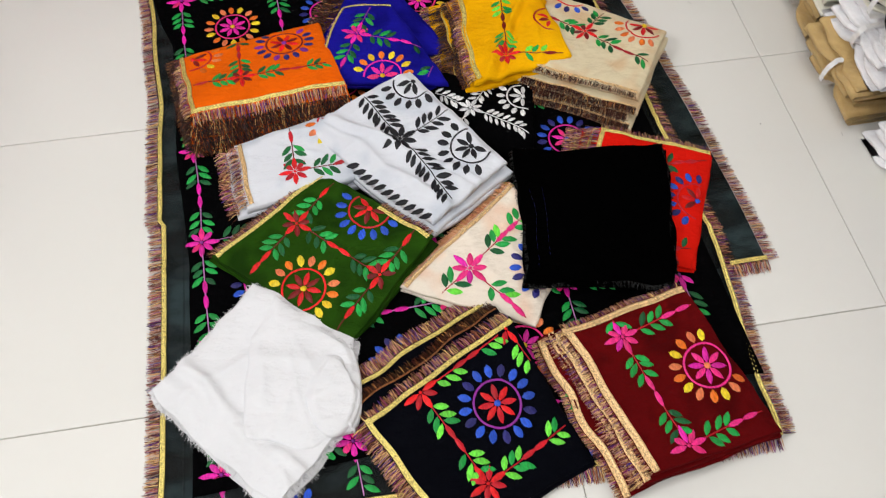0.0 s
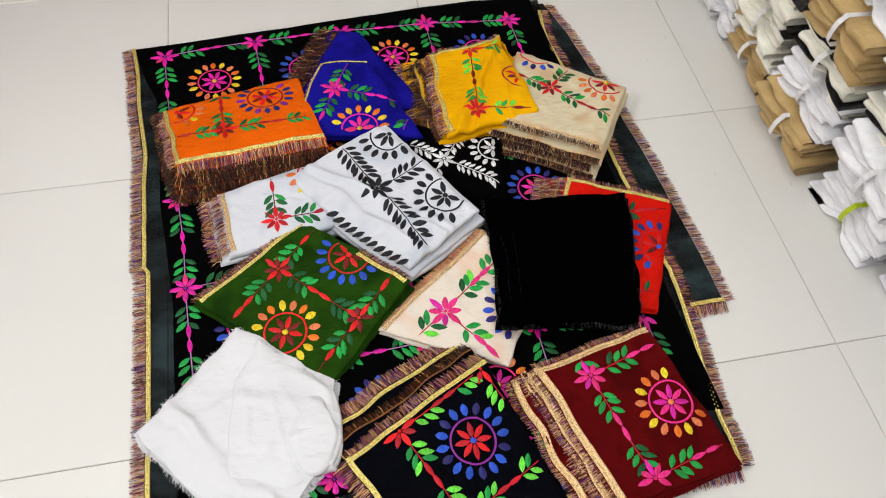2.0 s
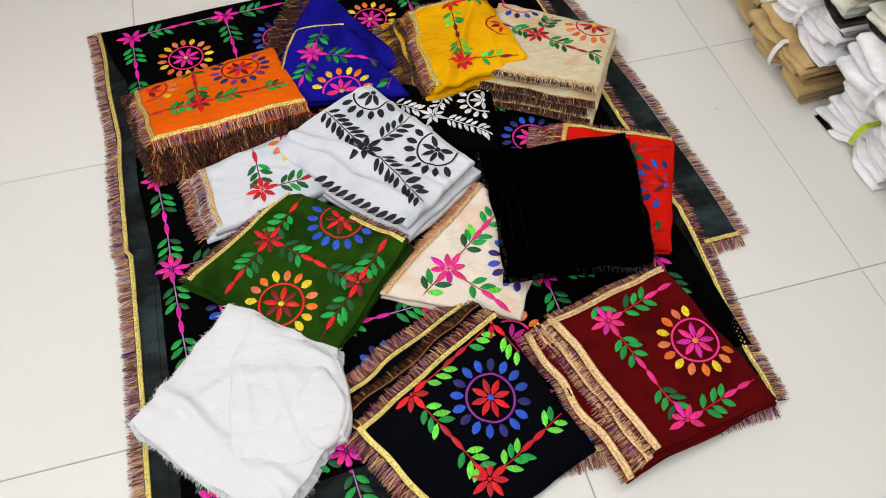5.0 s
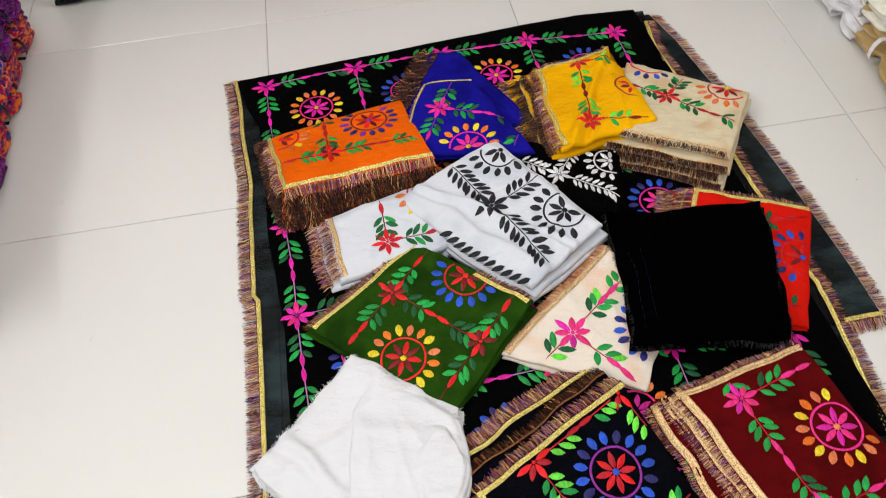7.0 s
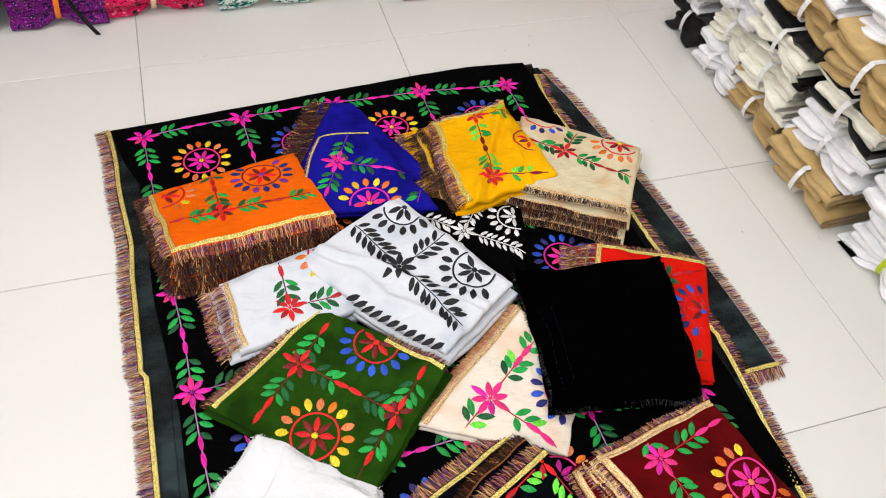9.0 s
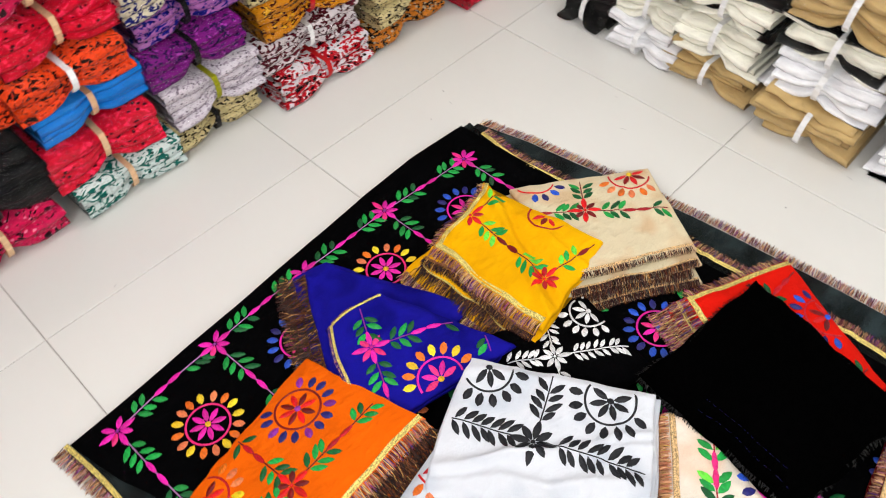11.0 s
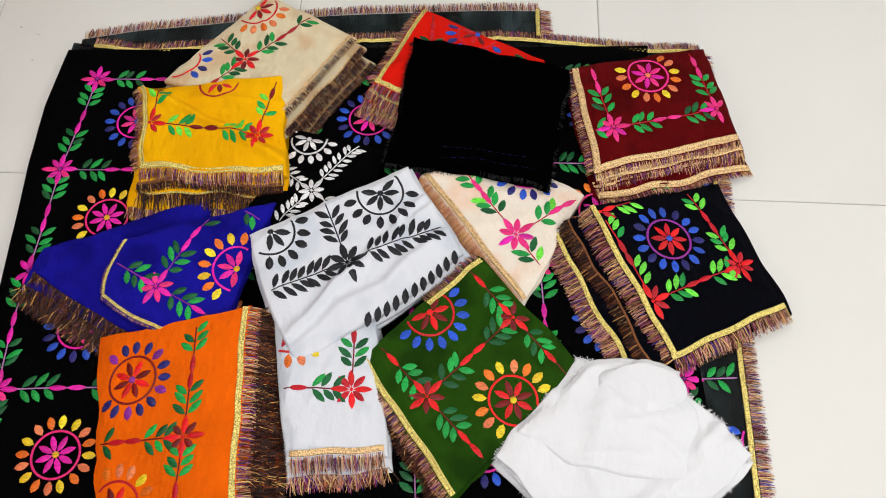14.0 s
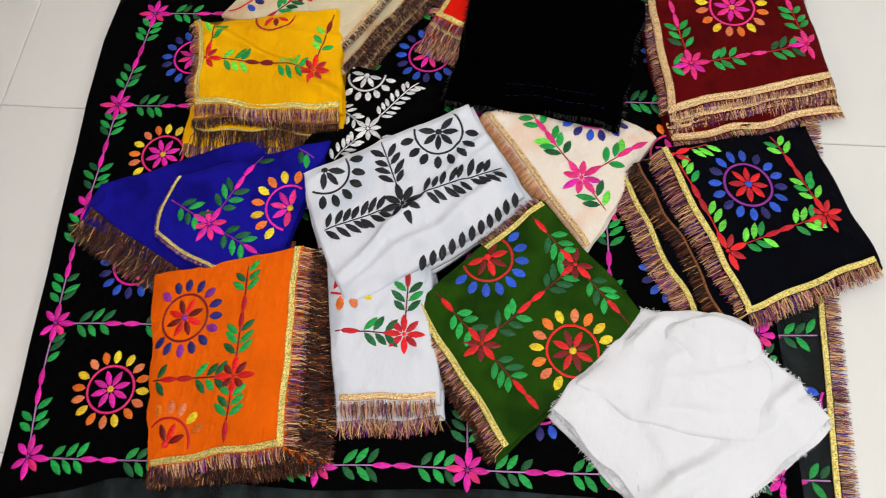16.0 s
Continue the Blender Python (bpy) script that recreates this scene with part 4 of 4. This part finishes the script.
BAND_WHITE = plain("white_band", lin(240, 240, 240))
BAND_BLACK = plain("black_band", lin(14, 14, 16))
BAND_RED = plain("red_band", lin(190, 20, 20))
BAND_TAN = plain("tan_band", lin(220, 180, 140))
BAND_OLIVE = plain("olive_band", lin(150, 150, 20))
BAND_ORANGE = plain("orange_band", lin(230, 120, 20))
BAND_LIME = plain("lime_band", lin(190, 210, 40))

PR = dict(
    black=(print_mat("print_black", lin(5, 5, 9), lin(34, 36, 50), lin(3, 3, 5), 30, 0.45), "black printed"),
    pink=(print_mat("print_pink", lin(226, 40, 120), lin(70, 20, 40), lin(240, 150, 180), 26, 0.42), "pink and dark printed"),
    purple=(print_mat("print_purple", lin(150, 34, 150), lin(70, 20, 110), lin(190, 90, 190), 30, 0.45), "purple printed"),
    teal=(print_mat("print_teal", lin(222, 232, 230), lin(40, 140, 130), lin(20, 110, 104), 26, 0.46), "teal and white printed"),
    leopard=(print_mat("print_leopard", lin(222, 210, 170), lin(30, 26, 22), lin(90, 74, 40), 38, 0.42), "cream and black animal print"),
    redwhite=(print_mat("print_red_white", lin(230, 225, 228), lin(206, 24, 60), lin(30, 20, 24), 22, 0.5), "red, black and white printed"),
    tiger=(print_mat("print_tiger", lin(226, 160, 70), lin(24, 20, 18), lin(214, 200, 170), 26, 0.48), "amber and black animal print"),
    crimson=(print_mat("print_crimson", lin(222, 20, 78), lin(246, 70, 120), lin(110, 8, 36), 24, 0.42), "crimson printed"),
    sky=(plain("sky_blue_cloth", lin(8, 128, 222)), "bright sky blue"),
    rust=(print_mat("print_rust", lin(240, 108, 50), lin(60, 30, 24), lin(200, 70, 30), 30, 0.44), "orange and brown printed"),
    lace=(print_mat("print_lace", lin(226, 220, 226), lin(190, 180, 190), lin(150, 140, 150), 40, 0.42), "white lace"),
    violet=(print_mat("print_violet", lin(196, 140, 196), lin(50, 50, 160), lin(34, 34, 120), 30, 0.48), "lilac and indigo printed"),
    bluecream=(print_mat("print_blue_cream", lin(222, 214, 196), lin(50, 56, 140), lin(40, 40, 90), 30, 0.46), "cream and blue printed"),
    mustard=(print_mat("print_mustard", lin(214, 158, 20), lin(96, 22, 24), lin(230, 190, 60), 26, 0.44), "mustard and maroon printed"),
    maroonwhite=(print_mat("print_maroon_white", lin(226, 220, 222), lin(110, 30, 50), lin(140, 60, 80), 26, 0.48), "maroon and white printed"),
    olive=(print_mat("print_olive", lin(170, 170, 30), lin(110, 110, 20), lin(200, 200, 80), 24, 0.42), "olive green printed"),
    multi=(print_mat("print_multi", lin(240, 150, 80), lin(190, 40, 110), lin(30, 70, 150), 24, 0.52), "orange, magenta and blue printed"),
    tan=(plain("tan_cloth", lin(196, 166, 112)), "tan beige"),
    offwhite=(plain("offwhite_cloth", lin(247, 245, 230)), "off-white"),
    white=(plain("bright_white_cloth", lin(246, 246, 249)), "white"),
    lilac=(plain("lilac_white_cloth", lin(240, 236, 246)), "pale lilac white"),
    jet=(plain("jet_black_cloth", lin(3, 3, 4)), "black"),
)

BACK = [
    (-1.01, 0.235, "black purple multi violet pink rust crimson", BAND_WHITE),
    (-0.775, 0.228, "purple black rust teal crimson sky olive", BAND_ORANGE),
    (-0.54, 0.232, "pink black black rust crimson violet multi", BAND_TAN),
    (-0.30, 0.232, "teal crimson sky rust crimson pink multi", BAND_TAN),
    (-0.07, 0.225, "leopard lace purple violet bluecream olive pink", BAND_BLACK),
    (0.185, 0.262, "redwhite maroonwhite mustard leopard bluecream rust crimson", BAND_RED),
    (0.445, 0.25, "tiger leopard redwhite tiger bluecream crimson black", None),
    (0.69, 0.22, "crimson tiger mustard leopard maroonwhite pink purple", None),
]
seed = 100
for cx, w, kinds, band in BACK:
    z = 0.003
    for lev, kind in enumerate(kinds.split()):
        seed += 1
        h = 0.078 + 0.01 * math.sin(seed * 1.7)
        m, words = PR[kind]
        yb = 0.182 - 0.085 * max(0, cx + 0.1) + 0.012 * math.sin(seed * 2.3) + 0.004 * lev
        b = band if lev % 2 == 0 else (BAND_BLACK, BAND_WHITE, BAND_OLIVE, BAND_TAN)[seed % 4]
        bundle(cx + 0.01 * math.sin(seed * 3.1), yb, z, 0, w, 0.27, h, [m], b, seed, f"{words} cloth bundle wrapped in clear plastic, stacked", group="printed bundles along the back wall")
        z += h + 0.004

RIGHT = [
    (-0.135, 0.14, "jet white jet offwhite", 0.71),
    (-0.29, 0.18, "white offwhite white white", 0.705),
    (-0.475, 0.215, "tan offwhite offwhite tan white", 0.692),
    (-0.71, 0.225, "tan white offwhite tan white", 0.682),
    (-0.945, 0.225, "white white offwhite white tan", 0.712),
    (-1.20, 0.245, "lilac lilac white white lilac", 0.728),
    (-1.46, 0.24, "lilac white lilac white white", 0.75),
]
for cy, w, kinds, fx in RIGHT:
    z = 0.003
    for lev, kind in enumerate(kinds.split()):
        seed += 1
        h = 0.085 + 0.012 * math.sin(seed * 1.9)
        m, words = PR[kind]
        ms = [m, PR["jet"][0], m, m] if kind == "offwhite" and lev == 2 else [m]
        bundle(fx + 0.012 * math.sin(seed * 2.1) + 0.004 * lev, cy + 0.008 * math.sin(seed), z, -90, w, 0.3, h, ms, BAND_LIME if (cy == -0.945 and lev == 0) else BAND_WHITE, seed,
               f"{words} folded cloth bundle tied with a band in plastic", layers=6, fan=0.05, squeeze=0.26, loose=1.0, group="pale bundles along the side wall")
        z += h + 0.003

LEFT = [(-0.03, 0.22, "multi purple rust leopard crimson"), (-0.26, 0.22, "multi violet bluecream multi pink"), (-0.5, 0.23, "purple multi leopard rust sky"), (-0.75, 0.23, "black multi purple multi olive")]
for cy, w, kinds in LEFT:
    z = 0.003
    for lev, kind in enumerate(kinds.split()):
        seed += 1
        h = 0.08
        m, words = PR[kind]
        bundle(-1.155, cy, z, 90, w, 0.27, h, [m], BAND_BLACK, seed, f"{words} cloth bundle wrapped in clear plastic, stacked", group="printed bundles along the left wall")
        z += h + 0.003


# ---- floor tiles ----
def tile_mesh():
    s, b = 0.2992, 0.0012
    v = [(x * s, y * s, -0.01) for x, y in ((-1, -1), (1, -1), (1, 1), (-1, 1))]
    v += [(x * s, y * s, -b) for x, y in ((-1, -1), (1, -1), (1, 1), (-1, 1))]
    v += [(x * (s - b), y * (s - b), 0) for x, y in ((-1, -1), (1, -1), (1, 1), (-1, 1))]
    f = [(8, 9, 10, 11)]
    for r in (0, 4):
        f += [(r + i, r + (i + 1) % 4, r + 4 + (i + 1) % 4, r + 4 + i) for i in range(4)]
    me = bpy.data.meshes.new("tile")
    me.from_pydata(v, [], f)
    me.materials.append(TILE)
    me.update()
    return me


TM = tile_mesh()
for i in range(-3, 2):
    for j in range(-6, 1):
        ob = new("tile", TM)
        ob.location = (0.6 * i + 0.3, 0.6 * j + 0.3, 0)
        ob.parent = floor


# ---- lint and hairs on the floor ----
rnd = random.Random(77)
lv, lf = [], []
for _ in range(20):
    x, y = rnd.choice(((rnd.uniform(0.48, 0.75), rnd.uniform(-1.9, 0.0)), (rnd.uniform(-1.2, -0.72), rnd.uniform(-1.6, 0.1)), (rnd.uniform(-0.6, 0.6), rnd.uniform(-0.14, 0.08)), (rnd.uniform(-0.4, 0.7), rnd.uniform(-2.2, -1.5))))
    a, L, c = rnd.uniform(0, 6.3), rnd.uniform(0.002, 0.012), rnd.uniform(-90, 90)
    w = rnd.uniform(0.0002, 0.0003) if L > 0.006 else 0.0007
    for k in range(5):
        i = len(lv)
        lv += [(x - w * math.sin(a), y + w * math.cos(a), 0.0006), (x + w * math.sin(a), y - w * math.cos(a), 0.0006)]
        if k:
            lf.append((i - 2, i - 1, i + 1, i))
        x, y = x + math.cos(a) * L / 4, y + math.sin(a) * L / 4
        a += c * L / 4
tagged(part("floor_lint", lv, lf, DUST, None), "specks of dark lint and hair on the tiles", "lint", kind="stuff")

# ---- a loose tie end below the purple bundle ----
tv, tf = [], []
for k in range(9):
    f = k / 8
    x, y, z = -0.735 + 0.05 * f, 0.168 - 0.03 * f, 0.09 - 0.086 * f ** 0.8
    tv += [(x - 0.006, y, z), (x + 0.006, y - 0.002, z + 0.001)]
    if k:
        tf.append((2 * k - 2, 2 * k - 1, 2 * k + 1, 2 * k))
tagged(part("tie_strip", tv, tf, BAND_BLACK, None), "loose black cloth strip hanging beside a purple bundle", "strip")
